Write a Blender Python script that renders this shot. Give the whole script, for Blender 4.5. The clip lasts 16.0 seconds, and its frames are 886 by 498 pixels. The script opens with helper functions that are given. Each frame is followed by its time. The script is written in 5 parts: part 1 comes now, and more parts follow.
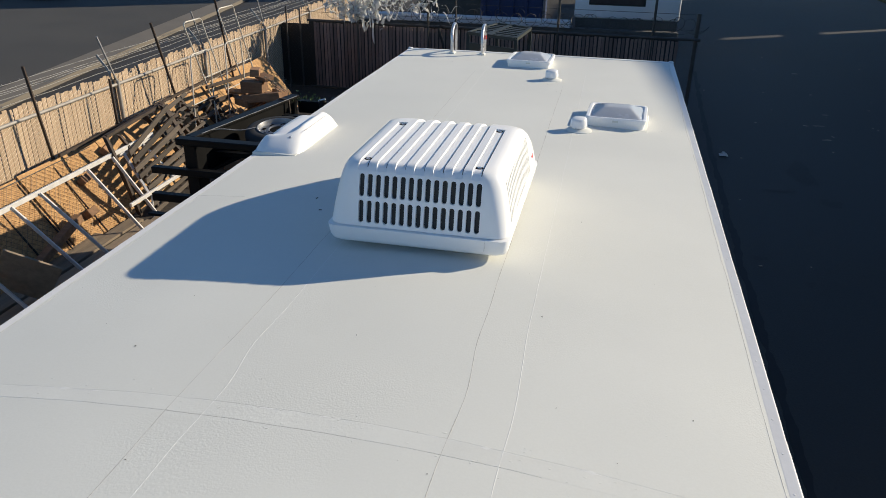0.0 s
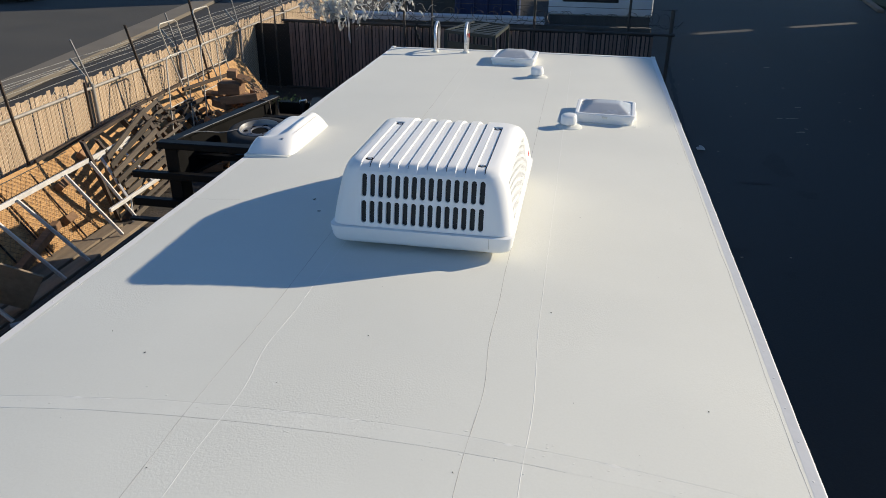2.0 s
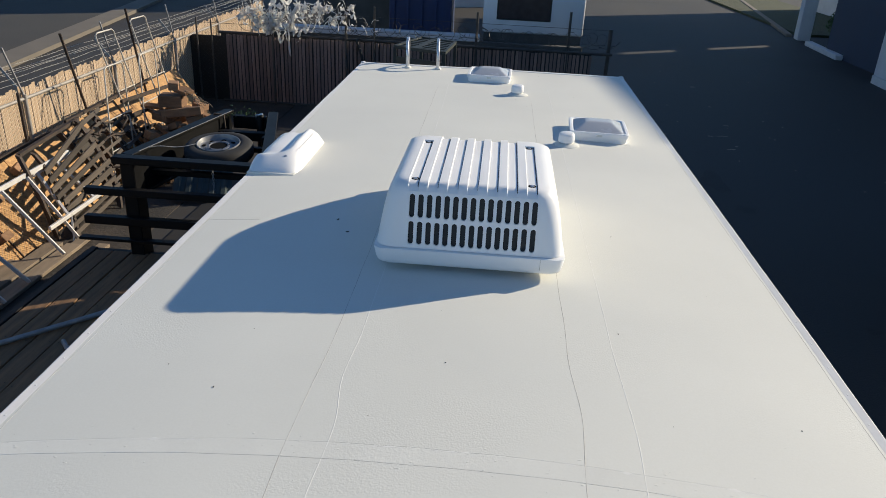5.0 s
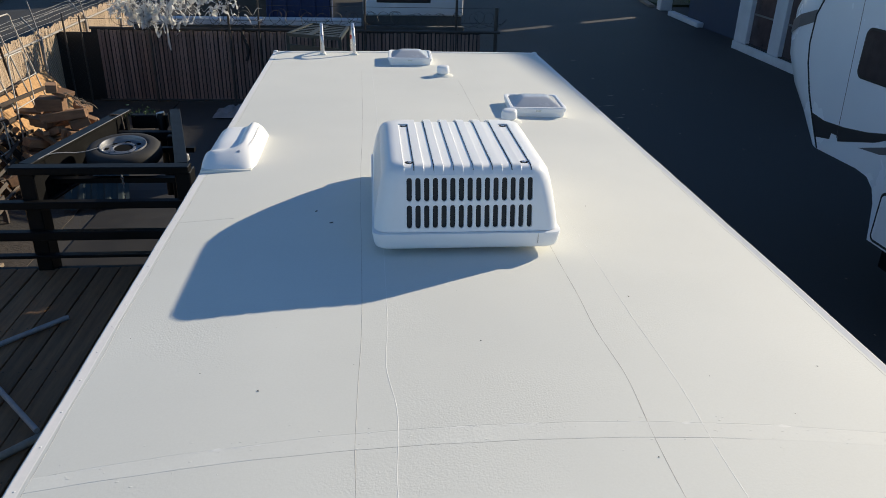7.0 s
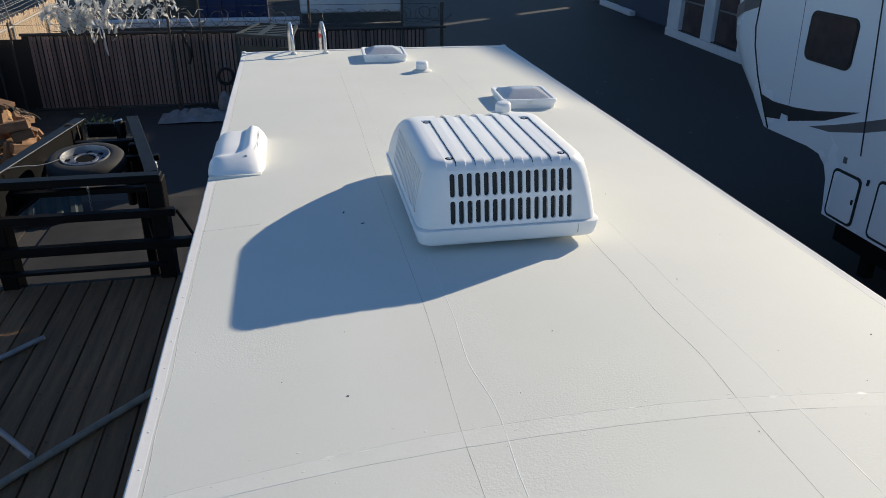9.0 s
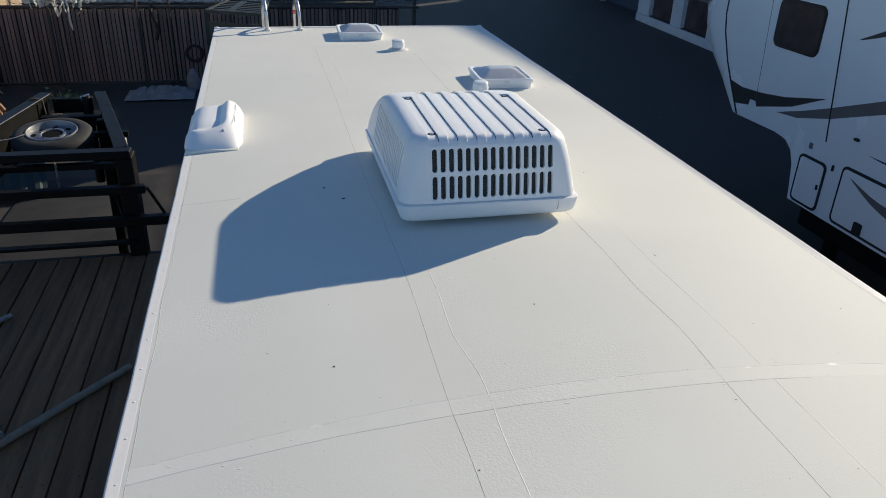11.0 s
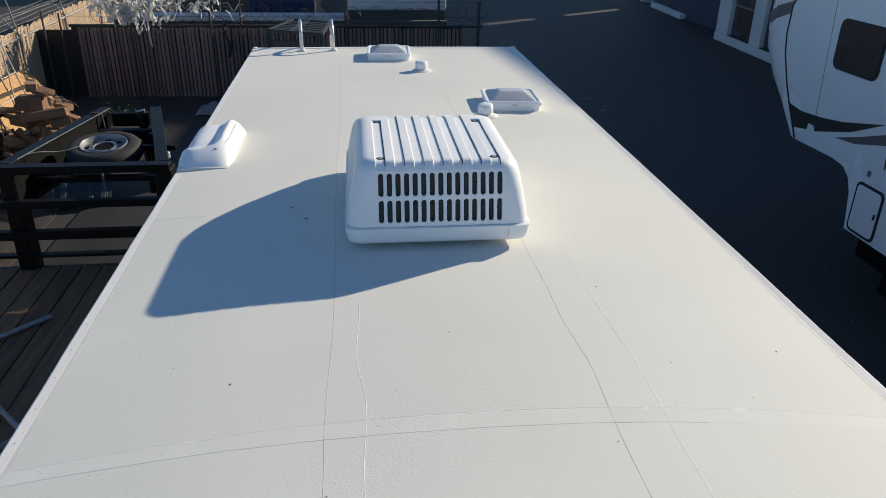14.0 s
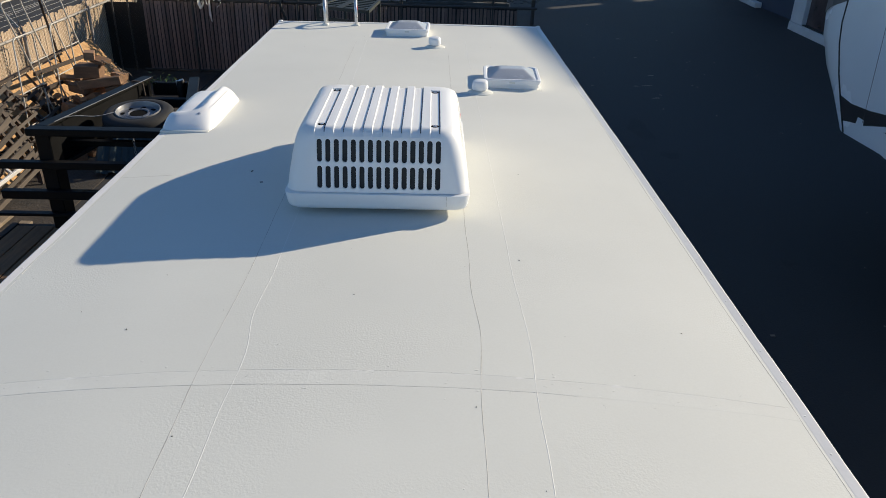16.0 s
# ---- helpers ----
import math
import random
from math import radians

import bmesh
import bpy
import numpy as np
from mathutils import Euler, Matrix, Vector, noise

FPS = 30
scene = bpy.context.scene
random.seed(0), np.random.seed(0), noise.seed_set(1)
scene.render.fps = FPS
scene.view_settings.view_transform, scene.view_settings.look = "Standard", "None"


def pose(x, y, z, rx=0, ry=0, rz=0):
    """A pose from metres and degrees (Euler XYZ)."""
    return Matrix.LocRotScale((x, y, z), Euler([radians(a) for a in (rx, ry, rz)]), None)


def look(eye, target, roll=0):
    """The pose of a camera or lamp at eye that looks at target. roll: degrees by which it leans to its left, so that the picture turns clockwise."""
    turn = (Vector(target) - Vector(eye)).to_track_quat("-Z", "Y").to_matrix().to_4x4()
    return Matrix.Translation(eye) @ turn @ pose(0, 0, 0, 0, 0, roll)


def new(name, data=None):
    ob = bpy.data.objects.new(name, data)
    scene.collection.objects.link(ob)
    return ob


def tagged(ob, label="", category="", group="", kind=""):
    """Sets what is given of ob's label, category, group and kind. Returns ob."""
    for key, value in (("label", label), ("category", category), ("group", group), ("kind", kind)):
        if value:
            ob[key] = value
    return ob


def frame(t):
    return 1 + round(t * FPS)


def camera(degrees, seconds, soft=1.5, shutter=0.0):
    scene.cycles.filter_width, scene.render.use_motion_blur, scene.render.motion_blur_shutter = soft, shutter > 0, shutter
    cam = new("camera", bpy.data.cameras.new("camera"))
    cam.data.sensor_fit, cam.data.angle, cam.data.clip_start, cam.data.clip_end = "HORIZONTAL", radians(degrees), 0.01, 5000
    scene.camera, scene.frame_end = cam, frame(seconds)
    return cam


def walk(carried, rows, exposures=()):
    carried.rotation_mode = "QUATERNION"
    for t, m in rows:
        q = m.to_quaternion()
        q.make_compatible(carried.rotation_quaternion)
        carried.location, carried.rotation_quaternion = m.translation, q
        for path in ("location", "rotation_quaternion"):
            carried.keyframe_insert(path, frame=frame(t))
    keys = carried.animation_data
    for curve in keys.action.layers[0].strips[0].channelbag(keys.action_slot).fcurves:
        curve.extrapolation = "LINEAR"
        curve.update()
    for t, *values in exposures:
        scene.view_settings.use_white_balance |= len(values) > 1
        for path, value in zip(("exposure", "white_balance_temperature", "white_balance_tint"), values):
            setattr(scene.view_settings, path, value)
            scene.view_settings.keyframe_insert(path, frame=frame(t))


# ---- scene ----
cam = camera(61.7, 16.0, soft=0.9)
PATH = [
    (0, (0.649, 0.187, 3.966), (0.269, 1.955, 3.113), 0.9),
    (0.5, (0.708, 0.198, 3.959), (0.332, 1.966, 3.103), 0.6),
    (1, (0.727, 0.188, 3.956), (0.363, 1.957, 3.098), 0.7),
    (1.5, (0.648, 0.185, 3.952), (0.304, 1.958, 3.094), 0.6),
    (2, (0.545, 0.165, 3.966), (0.228, 1.944, 3.11), 0.5),
    (2.5, (0.45, 0.148, 3.97), (0.174, 1.936, 3.116), 1.2),
    (3, (0.373, 0.117, 3.964), (0.129, 1.914, 3.12), 1.9),
    (3.5, (0.294, 0.132, 3.951), (0.079, 1.94, 3.123), 2.7),
    (4, (0.248, 0.148, 3.953), (0.059, 1.963, 3.134), 3.0),
    (4.2, (0.216, 0.17, 3.955), (0.035, 1.987, 3.139), 3.1),
    (6.3, (-0.246, 0.149, 3.95), (-0.148, 1.963, 3.112), 1.5),
    (6.5, (-0.293, 0.146, 3.946), (-0.16, 1.955, 3.102), 1.5),
    (7, (-0.362, 0.154, 3.936), (-0.171, 1.957, 3.092), 1.5),
    (7.5, (-0.455, 0.192, 3.931), (-0.218, 1.989, 3.087), 1.5),
    (8, (-0.55, 0.201, 3.922), (-0.271, 1.993, 3.079), 1.2),
    (8.5, (-0.645, 0.211, 3.928), (-0.331, 1.996, 3.082), 0.9),
    (9, (-0.754, 0.208, 3.931), (-0.402, 1.983, 3.078), 0.5),
    (9.2, (-0.81, 0.206, 3.933), (-0.434, 1.974, 3.076), 0.6),
    (11.3, (-0.804, 0.18, 3.908), (-0.374, 1.916, 3.014), 2.1),
    (11.5, (-0.735, 0.154, 3.922), (-0.323, 1.894, 3.027), 2.1),
    (12, (-0.551, 0.089, 3.94), (-0.181, 1.843, 3.052), 2.3),
    (12.5, (-0.454, 0.064, 3.954), (-0.138, 1.835, 3.078), 2.2),
    (13, (-0.399, 0.05, 3.953), (-0.136, 1.836, 3.092), 1.6),
    (13.5, (-0.354, 0.075, 3.964), (-0.12, 1.867, 3.109), 1.2),
    (14, (-0.304, 0.102, 3.958), (-0.083, 1.895, 3.1), 1.1),
    (14.5, (-0.174, 0.084, 3.945), (0.03, 1.877, 3.084), 1.1),
    (15, (0.005, 0.025, 3.948), (0.174, 1.817, 3.076), 1.4),
    (15.5, (0.109, 0.001, 3.942), (0.221, 1.79, 3.055), 1.6),
    (16, (0.198, 0.029, 3.919), (0.241, 1.816, 3.021), 1.6),
]
walk(cam, [(t, look(eye, target, roll)) for t, eye, target, roll in PATH],
     exposures=((0, 0.3), (4.2, 0.3), (6.3, 0.36), (9.2, 0.36), (11.4, 0.26), (12.5, 0.27), (13.6, 0.32), (14.2, 0.31), (16, 0.3)))

# ---- light ----
SUN = Vector((0.71, 0.452, 0.351)).normalized()
world = bpy.data.worlds.new("sky")
scene.world = world
world.use_nodes = True
wn = world.node_tree.nodes
sky = wn.new("ShaderNodeTexSky")
sky.sky_type, sky.sun_disc = "NISHITA", False
sky.sun_elevation, sky.sun_rotation = math.asin(SUN.z), math.atan2(SUN.x, SUN.y)
sky.air_density, sky.dust_density, sky.ozone_density = 1.0, 0.0, 5.0
world.node_tree.links.new(sky.outputs[0], wn["Background"].inputs[0])
wn["Background"].inputs[1].default_value = 0.096
lamp = bpy.data.lights.new("sun", "SUN")
lamp.energy, lamp.angle, lamp.color = 4.75, radians(0.6), (1.0, 0.875, 0.67)
sun = new("sun", lamp)
sun.matrix_world = look(SUN * 60, (0, 0, 0))


# ---- materials ----
def mat(name, color, rough=0.6, metal=0.0, var=0.12, scale=6.0, fine=90.0, bump=0.15, dist=0.004, other=None, random_tint=0.0,
        stretch=(1, 1, 1), spec=0.5, stain=None, stain_at=0.62, patchy=False):
    """A procedural surface: two scales of variation, fine relief, and, where given, stains of a second colour."""
    m = bpy.data.materials.new(name)
    m.use_nodes = True
    t, n, k = m.node_tree, m.node_tree.nodes, m.node_tree.links
    b = n["Principled BSDF"]
    b.inputs["Metallic"].default_value, b.inputs["Specular IOR Level"].default_value = metal, spec
    co, mp = n.new("ShaderNodeTexCoord"), n.new("ShaderNodeMapping")
    mp.inputs["Scale"].default_value = stretch
    k.new(co.outputs["Object"], mp.inputs[0])
    big, small = n.new("ShaderNodeTexNoise"), n.new("ShaderNodeTexNoise")
    for tex, s, d in ((big, scale, 4), (small, fine, 3)):
        tex.inputs["Scale"].default_value, tex.inputs["Detail"].default_value = s, d
        k.new(mp.outputs[0], tex.inputs["Vector"])
    add = n.new("ShaderNodeMath")
    add.operation = "MULTIPLY_ADD"
    k.new(small.outputs["Fac"], add.inputs[0])
    add.inputs[1].default_value = 0.45
    k.new(big.outputs["Fac"], add.inputs[2])
    ramp = n.new("ShaderNodeValToRGB")
    c = Vector(color[:3])
    dark, light = c * (1 - var), c * (1 + var)
    if other:
        light = Vector(other[:3])
    ramp.color_ramp.elements[0].position, ramp.color_ramp.elements[1].position = 0.45, 1.0
    ramp.color_ramp.elements[0].color = (*dark, 1)
    ramp.color_ramp.elements[1].color = (*[min(v, 0.95) for v in light], 1)
    k.new(add.outputs[0], ramp.inputs[0])
    out = ramp.outputs[0]
    if stain:
        mask = n.new("ShaderNodeTexNoise")
        mask.inputs["Scale"].default_value, mask.inputs["Detail"].default_value = scale * 0.35, 6
        k.new(mp.outputs[0], mask.inputs["Vector"])
        edge = n.new("ShaderNodeMapRange")
        edge.inputs[1].default_value, edge.inputs[2].default_value = stain_at, stain_at + 0.12
        k.new(mask.outputs["Fac"], edge.inputs[0])
        mix = n.new("ShaderNodeMix")
        mix.data_type = "RGBA"
        k.new(edge.outputs[0], mix.inputs[0])
        k.new(out, mix.inputs[6])
        mix.inputs[7].default_value = (*stain, 1)
        out = mix.outputs[2]
    if random_tint:
        info, hsv = n.new("ShaderNodeObjectInfo"), n.new("ShaderNodeHueSaturation")
        span = n.new("ShaderNodeMapRange")
        span.inputs[3].default_value, span.inputs[4].default_value = 1 - random_tint, 1 + random_tint
        k.new(info.outputs["Random"], span.inputs[0])
        k.new(span.outputs[0], hsv.inputs["Value"])
        k.new(out, hsv.inputs["Color"])
        out = hsv.outputs[0]
    k.new(out, b.inputs["Base Color"])
    rr = n.new("ShaderNodeMapRange")
    rr.inputs[3].default_value, rr.inputs[4].default_value = max(rough - 0.1, 0.03), min(rough + 0.1, 1)
    k.new(big.outputs["Fac"], rr.inputs[0])
    k.new(rr.outputs[0], b.inputs["Roughness"])
    if bump:
        bp = n.new("ShaderNodeBump")
        bp.inputs["Strength"].default_value, bp.inputs["Distance"].default_value = bump, dist
        if patchy:
            worn, level = n.new("ShaderNodeTexNoise"), n.new("ShaderNodeMapRange")
            worn.inputs["Scale"].default_value, worn.inputs["Detail"].default_value = 2.1, 3
            k.new(mp.outputs[0], worn.inputs["Vector"])
            level.inputs[1].default_value, level.inputs[2].default_value = 0.46, 0.68
            level.inputs[3].default_value, level.inputs[4].default_value = bump * 0.25, bump * 1.9
            k.new(worn.outputs["Fac"], level.inputs[0])
            k.new(level.outputs[0], bp.inputs["Strength"])
        k.new(add.outputs[0], bp.inputs["Height"])
        k.new(bp.outputs[0], b.inputs["Normal"])
    return m


M_ROOF = mat("white_roof_coating", (0.705, 0.709, 0.662), 0.72, var=0.045, scale=1.3, fine=150, bump=0.16, dist=0.006, spec=0.25, patchy=True)
M_TAPE = mat("coated_seam_tape", (0.722, 0.724, 0.676), 0.76, var=0.03, scale=3, fine=30, bump=0.10, dist=0.006, spec=0.25)
M_CRACK = mat("dirty_seam_line", (0.52, 0.505, 0.47), 0.8, var=0.3, scale=9)
# Bead paler than the roof: sun on its ridge is put into the colour.
M_BEAD = mat("sunlit_ridge_white", (0.750, 0.750, 0.715), 0.6, var=0.03, scale=20, fine=90, bump=0.1)
M_TRIM = mat("coated_edge_trim", (0.70, 0.70, 0.70), 0.42, var=0.04, scale=3, fine=40, bump=0.3, spec=0.3)
M_SIDING = mat("white_fibreglass_siding", (0.72, 0.72, 0.71), 0.35, var=0.04, scale=0.8, bump=0.03)
M_SHROUD = mat("white_moulded_plastic", (0.89, 0.89, 0.88), 0.36, var=0.02, scale=4, fine=300, bump=0.03, dist=0.002)
M_COIL = mat("dark_condenser_coil", (0.035, 0.036, 0.038), 0.6, metal=0.3, var=0.5, scale=120, stretch=(1, 1, 9))
M_FOAM = mat("black_foam_gasket", (0.012, 0.012, 0.012), 0.95, spec=0.05)
M_STEEL = mat("bright_steel", (0.66, 0.66, 0.67), 0.3, metal=0.85, var=0.1, scale=30)
M_DOME = mat("smoky_white_acrylic", (0.50, 0.51, 0.53), 0.25, var=0.06, scale=9, bump=0.02)
M_ALU = mat("weathered_aluminium", (0.64, 0.62, 0.60), 0.5, metal=0.2, var=0.12, scale=12, fine=120, bump=0.1)
M_TUBE = mat("dull_bare_tube", (0.50, 0.47, 0.42), 0.5, metal=0.3, var=0.25, scale=14, fine=70, bump=0.08)
M_GALV = mat("galvanised_steel", (0.27, 0.275, 0.285), 0.6, metal=0.4, var=0.22, scale=14, fine=70, bump=0.08)
M_RAIL = mat("weathered_zinc_pipe", (0.34, 0.315, 0.285), 0.6, metal=0.15, var=0.2, scale=8, fine=70, bump=0.08)
M_RED = mat("red_sticker", (0.5, 0.03, 0.03), 0.5)
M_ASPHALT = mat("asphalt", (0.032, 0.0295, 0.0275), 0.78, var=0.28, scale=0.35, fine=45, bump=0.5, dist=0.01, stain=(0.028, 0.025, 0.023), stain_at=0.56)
M_OLD_ASPHALT = mat("older_grey_asphalt", (0.046, 0.042, 0.039), 0.85, var=0.25, scale=0.8, fine=45, bump=0.5, dist=0.01)
# Also colours the sheet that deepens the shade under the trailer neck.
M_CRACK_AND_SHADE = mat("black_crack_and_shade", (0.014, 0.013, 0.013), 0.8, var=0.3)
M_STAIN = mat("oil_soaked_asphalt", (0.034, 0.031, 0.029), 0.85, var=0.3, scale=3, fine=45, bump=0.4, dist=0.01)
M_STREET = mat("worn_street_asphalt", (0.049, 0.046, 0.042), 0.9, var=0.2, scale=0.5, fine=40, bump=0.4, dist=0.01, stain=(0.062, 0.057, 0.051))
M_CONCRETE = mat("pale_concrete", (0.21, 0.178, 0.142), 0.9, var=0.2, scale=1.2, fine=40, bump=0.3, stain=(0.20, 0.18, 0.16))
M_PATH = mat("worn_grey_concrete", (0.150, 0.131, 0.108), 0.9, var=0.12, scale=1.2, fine=40, bump=0.3)
M_DIRT = mat("packed_dirt", (0.046, 0.037, 0.030), 0.95, var=0.4, scale=2.5, fine=30, bump=0.8, dist=0.03, stain=(0.030, 0.027, 0.024), stain_at=0.5)
M_SLAT = mat("tan_privacy_slat", (0.41, 0.30, 0.20), 0.6, var=0.14, scale=3, fine=40, bump=0.12, random_tint=0.12, stretch=(1, 1, 0.3))
M_SLAT_BROWN = mat("brown_privacy_slat", (0.215, 0.152, 0.132), 0.6, var=0.25, scale=3, fine=40, bump=0.12, random_tint=0.25, stretch=(1, 1, 0.3))
M_WIRE = mat("cream_coated_wire", (0.60, 0.49, 0.365), 0.4, var=0.15)
M_STRAND = mat("dull_zinc_wire", (0.34, 0.33, 0.31), 0.5, metal=0.2, var=0.2)
M_DARKWIRE = mat("dark_rusty_wire", (0.07, 0.065, 0.06), 0.6, metal=0.4, var=0.3)
M_MESHWIRE = mat("weathered_brown_wire", (0.19, 0.125, 0.072), 0.6, metal=0.2, var=0.3)
M_SHADELINE = mat("shadeline_in_groove", (0.11, 0.098, 0.10), 0.9, var=0.35, scale=40)
M_BLACK = mat("black_painted_steel", (0.0028, 0.0028, 0.0032), 0.5, var=0.5, scale=4, fine=60, bump=0.08, stain=(0.008, 0.0075, 0.007), stain_at=0.66, spec=0.2)
M_RUST = mat("dark_rusted_steel", (0.042, 0.034, 0.030), 0.75, metal=0.2, var=0.4, scale=10, fine=80, bump=0.3, other=(0.085, 0.058, 0.042))
M_DECK = mat("weathered_deck_plank", (0.165, 0.094, 0.047), 0.85, var=0.38, scale=3, fine=30, bump=0.35, random_tint=0.22, stretch=(6, 0.5, 6), stain=(0.30, 0.19, 0.085), stain_at=0.60)
M_OLDWOOD = mat("grey_weathered_board", (0.235, 0.183, 0.130), 0.85, var=0.25, scale=3, fine=30, bump=0.35, random_tint=0.2, stretch=(5, 0.6, 5))
M_BLOCK = mat("cut_timber_block", (0.245, 0.138, 0.075), 0.85, var=0.32, scale=4, fine=40, bump=0.25, random_tint=0.28, stretch=(1, 5, 5))
M_PALLET = mat("grey_pallet_board", (0.080, 0.064, 0.051), 0.85, var=0.3, scale=4, fine=40, bump=0.3, random_tint=0.45, stretch=(5, 0.6, 5))
M_OSB = mat("orange_strand_board", (0.45, 0.23, 0.088), 0.8, var=0.4, scale=16, fine=60, bump=0.35, other=(0.58, 0.345, 0.145), stretch=(1, 1, 2))
M_TYRE = mat("tyre_rubber", (0.022, 0.022, 0.023), 0.8, var=0.3, scale=14, bump=0.2)
M_RIM = mat("silver_wheel_rim", (0.23, 0.235, 0.25), 0.42, metal=0.55, var=0.08, scale=8)
M_GREEN = mat("dull_green_steel", (0.034, 0.042, 0.038), 0.5, var=0.25, scale=9)
M_TEAL = mat("teal_plastic_sheet", (0.02, 0.036, 0.04), 0.8, var=0.3, scale=6)
M_PLASTIC = mat("torn_white_plastic", (0.52, 0.51, 0.49), 0.45, var=0.2, scale=5, bump=0.2)
M_FILM = mat("thin_white_film", (0.74, 0.73, 0.71), 0.4, var=0.12, scale=7, bump=0.2)
fn = M_FILM.node_tree.nodes
glow_through, blend = fn.new("ShaderNodeBsdfTranslucent"), fn.new("ShaderNodeMixShader")
glow_through.inputs["Color"].default_value = (0.80, 0.79, 0.76, 1)
blend.inputs[0].default_value = 0.45
M_FILM.node_tree.links.new(fn["Principled BSDF"].outputs[0], blend.inputs[1])
M_FILM.node_tree.links.new(glow_through.outputs[0], blend.inputs[2])
M_FILM.node_tree.links.new(blend.outputs[0], fn["Material Output"].inputs[0])
M_LAP = mat("smoother_lap_coating", (0.705, 0.709, 0.664), 0.69, var=0.05, scale=5, fine=130, bump=0.16, dist=0.006, spec=0.26, patchy=True)
M_DULL_TUBE = mat("dull_grey_tube", (0.20, 0.185, 0.160), 0.6, metal=0.2, var=0.25, scale=14, fine=70, bump=0.08)
M_DUSTY = mat("dusty_grey_plastic", (0.21, 0.21, 0.215), 0.6, var=0.35, scale=5, bump=0.3)
M_RV = mat("white_gelcoat", (0.81, 0.845, 0.88), 0.25, var=0.03, scale=1.0, bump=0.02)
M_DECAL_DARK = mat("charcoal_decal", (0.030, 0.030, 0.034), 0.4, var=0.15)
M_DECAL_GREY = mat("grey_decal", (0.13, 0.125, 0.13), 0.4, var=0.12)
M_GLASS = mat("dark_tinted_glass", (0.060, 0.048, 0.048), 0.2, var=0.2, bump=0)
M_SHOPGLASS = mat("brown_shop_glass", (0.085, 0.056, 0.052), 0.15, var=0.4, scale=2, bump=0)
# Also on the black sheets that stand for shade at the yard fence.
M_RUBBER_AND_SHADE = mat("black_rubber_and_shade", (0.012, 0.012, 0.012), 0.6)
M_STUCCO = mat("white_painted_stucco", (0.58, 0.59, 0.60), 0.85, var=0.1, scale=2, fine=60, bump=0.3)
M_NAVY = mat("dark_blue_wall_paint", (0.030, 0.045, 0.080), 0.75, var=0.15, scale=2, fine=60, bump=0.2)
M_BLUE = mat("blue_painted_steel", (0.010, 0.026, 0.095), 0.5, var=0.2, scale=3)
M_DARKBAND = mat("dark_olive_concrete", (0.085, 0.083, 0.075), 0.9, var=0.25, scale=2)
M_LEAF = mat("hedge_leaf", (0.055, 0.095, 0.028), 0.6, var=0.4, scale=8)
M_GRASS = mat("dry_grass", (0.045, 0.052, 0.020), 0.9, var=0.4, scale=4, fine=60, bump=0.6, dist=0.03)
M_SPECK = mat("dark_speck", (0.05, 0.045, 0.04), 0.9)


# ---- builders ----
def mesh_of(bm, name, smooth=None):
    me = bpy.data.meshes.new(name)
    bm.normal_update()
    bm.to_mesh(me)
    bm.free()
    if smooth is not None:
        me.polygons.foreach_set("use_smooth", [True] * len(me.polygons))
        me.set_sharp_from_angle(angle=radians(smooth))
    return me


def part(name, bm, material, parent=None, label="", smooth=None, at=None):
    """One mesh object, under a thing or a part when one is given."""
    me = bm if isinstance(bm, bpy.types.Mesh) else mesh_of(bm, name, smooth)
    if not me.materials:
        me.materials.append(material)
    ob = new(name, me)
    ob.parent = parent
    if at is not None:
        ob.matrix_basis = at
    if label:
        ob["label"] = label
    return ob


def thing(name, label, category, at=None, group="", kind=""):
    ob = new(name)
    ob.empty_display_size = 0.2
    if at is not None:
        ob.matrix_basis = at
    return tagged(ob, label, category, group, kind)


def box(bm, x0, x1, y0, y1, z0, z1, bevel=0.0, m=None, seg=1):
    r = bmesh.ops.create_cube(bm, size=1)
    vs = r["verts"]
    for v in vs:
        v.co = Vector((x0 + (v.co.x + 0.5) * (x1 - x0), y0 + (v.co.y + 0.5) * (y1 - y0), z0 + (v.co.z + 0.5) * (z1 - z0)))
    if bevel:
        es = {e for v in vs for e in v.link_edges}
        r = bmesh.ops.bevel(bm, geom=list(es), offset=bevel, segments=seg, affect="EDGES", profile=0.6)
        vs = list({v for f in r["faces"] for v in f.verts} | {v for v in vs if v.is_valid})
    if m is not None:
        bmesh.ops.transform(bm, matrix=m, verts=vs)
    return bm


def boxed(*a, bevel=0.0, m=None, seg=1):
    return box(bmesh.new(), *a, bevel=bevel, m=m, seg=seg)


def tube(bm, pts, r, n=8, cap=True, up=None, sx=1.0):
    """A pipe of radius r along the points."""
    pts = [Vector(p) for p in pts]
    rings, side = [], None
    for i, p in enumerate(pts):
        d = (pts[min(i + 1, len(pts) - 1)] - pts[max(i - 1, 0)]).normalized()
        if side is None:
            ref = Vector(up) if up else (Vector((0, 0, 1)) if abs(d.z) < 0.9 else Vector((1, 0, 0)))
            side = d.cross(ref).normalized()
        else:
            side = (side - d * side.dot(d)).normalized()
        oth = d.cross(side)
        rad = r[i] if isinstance(r, (list, tuple)) else r
        rings.append([bm.verts.new(p + (side * math.cos(2 * math.pi * (j + 0.5) / n) * sx + oth * math.sin(2 * math.pi * (j + 0.5) / n)) * rad) for j in range(n)])
    for a, b in zip(rings, rings[1:]):
        for j in range(n):
            bm.faces.new((a[j], a[(j + 1) % n], b[(j + 1) % n], b[j]))
    if cap and n > 2:
        bm.faces.new(rings[0][::-1])
        bm.faces.new(rings[-1])
    return bm


def piped(pts, r, n=8, **kw):
    return tube(bmesh.new(), pts, r, n, **kw)


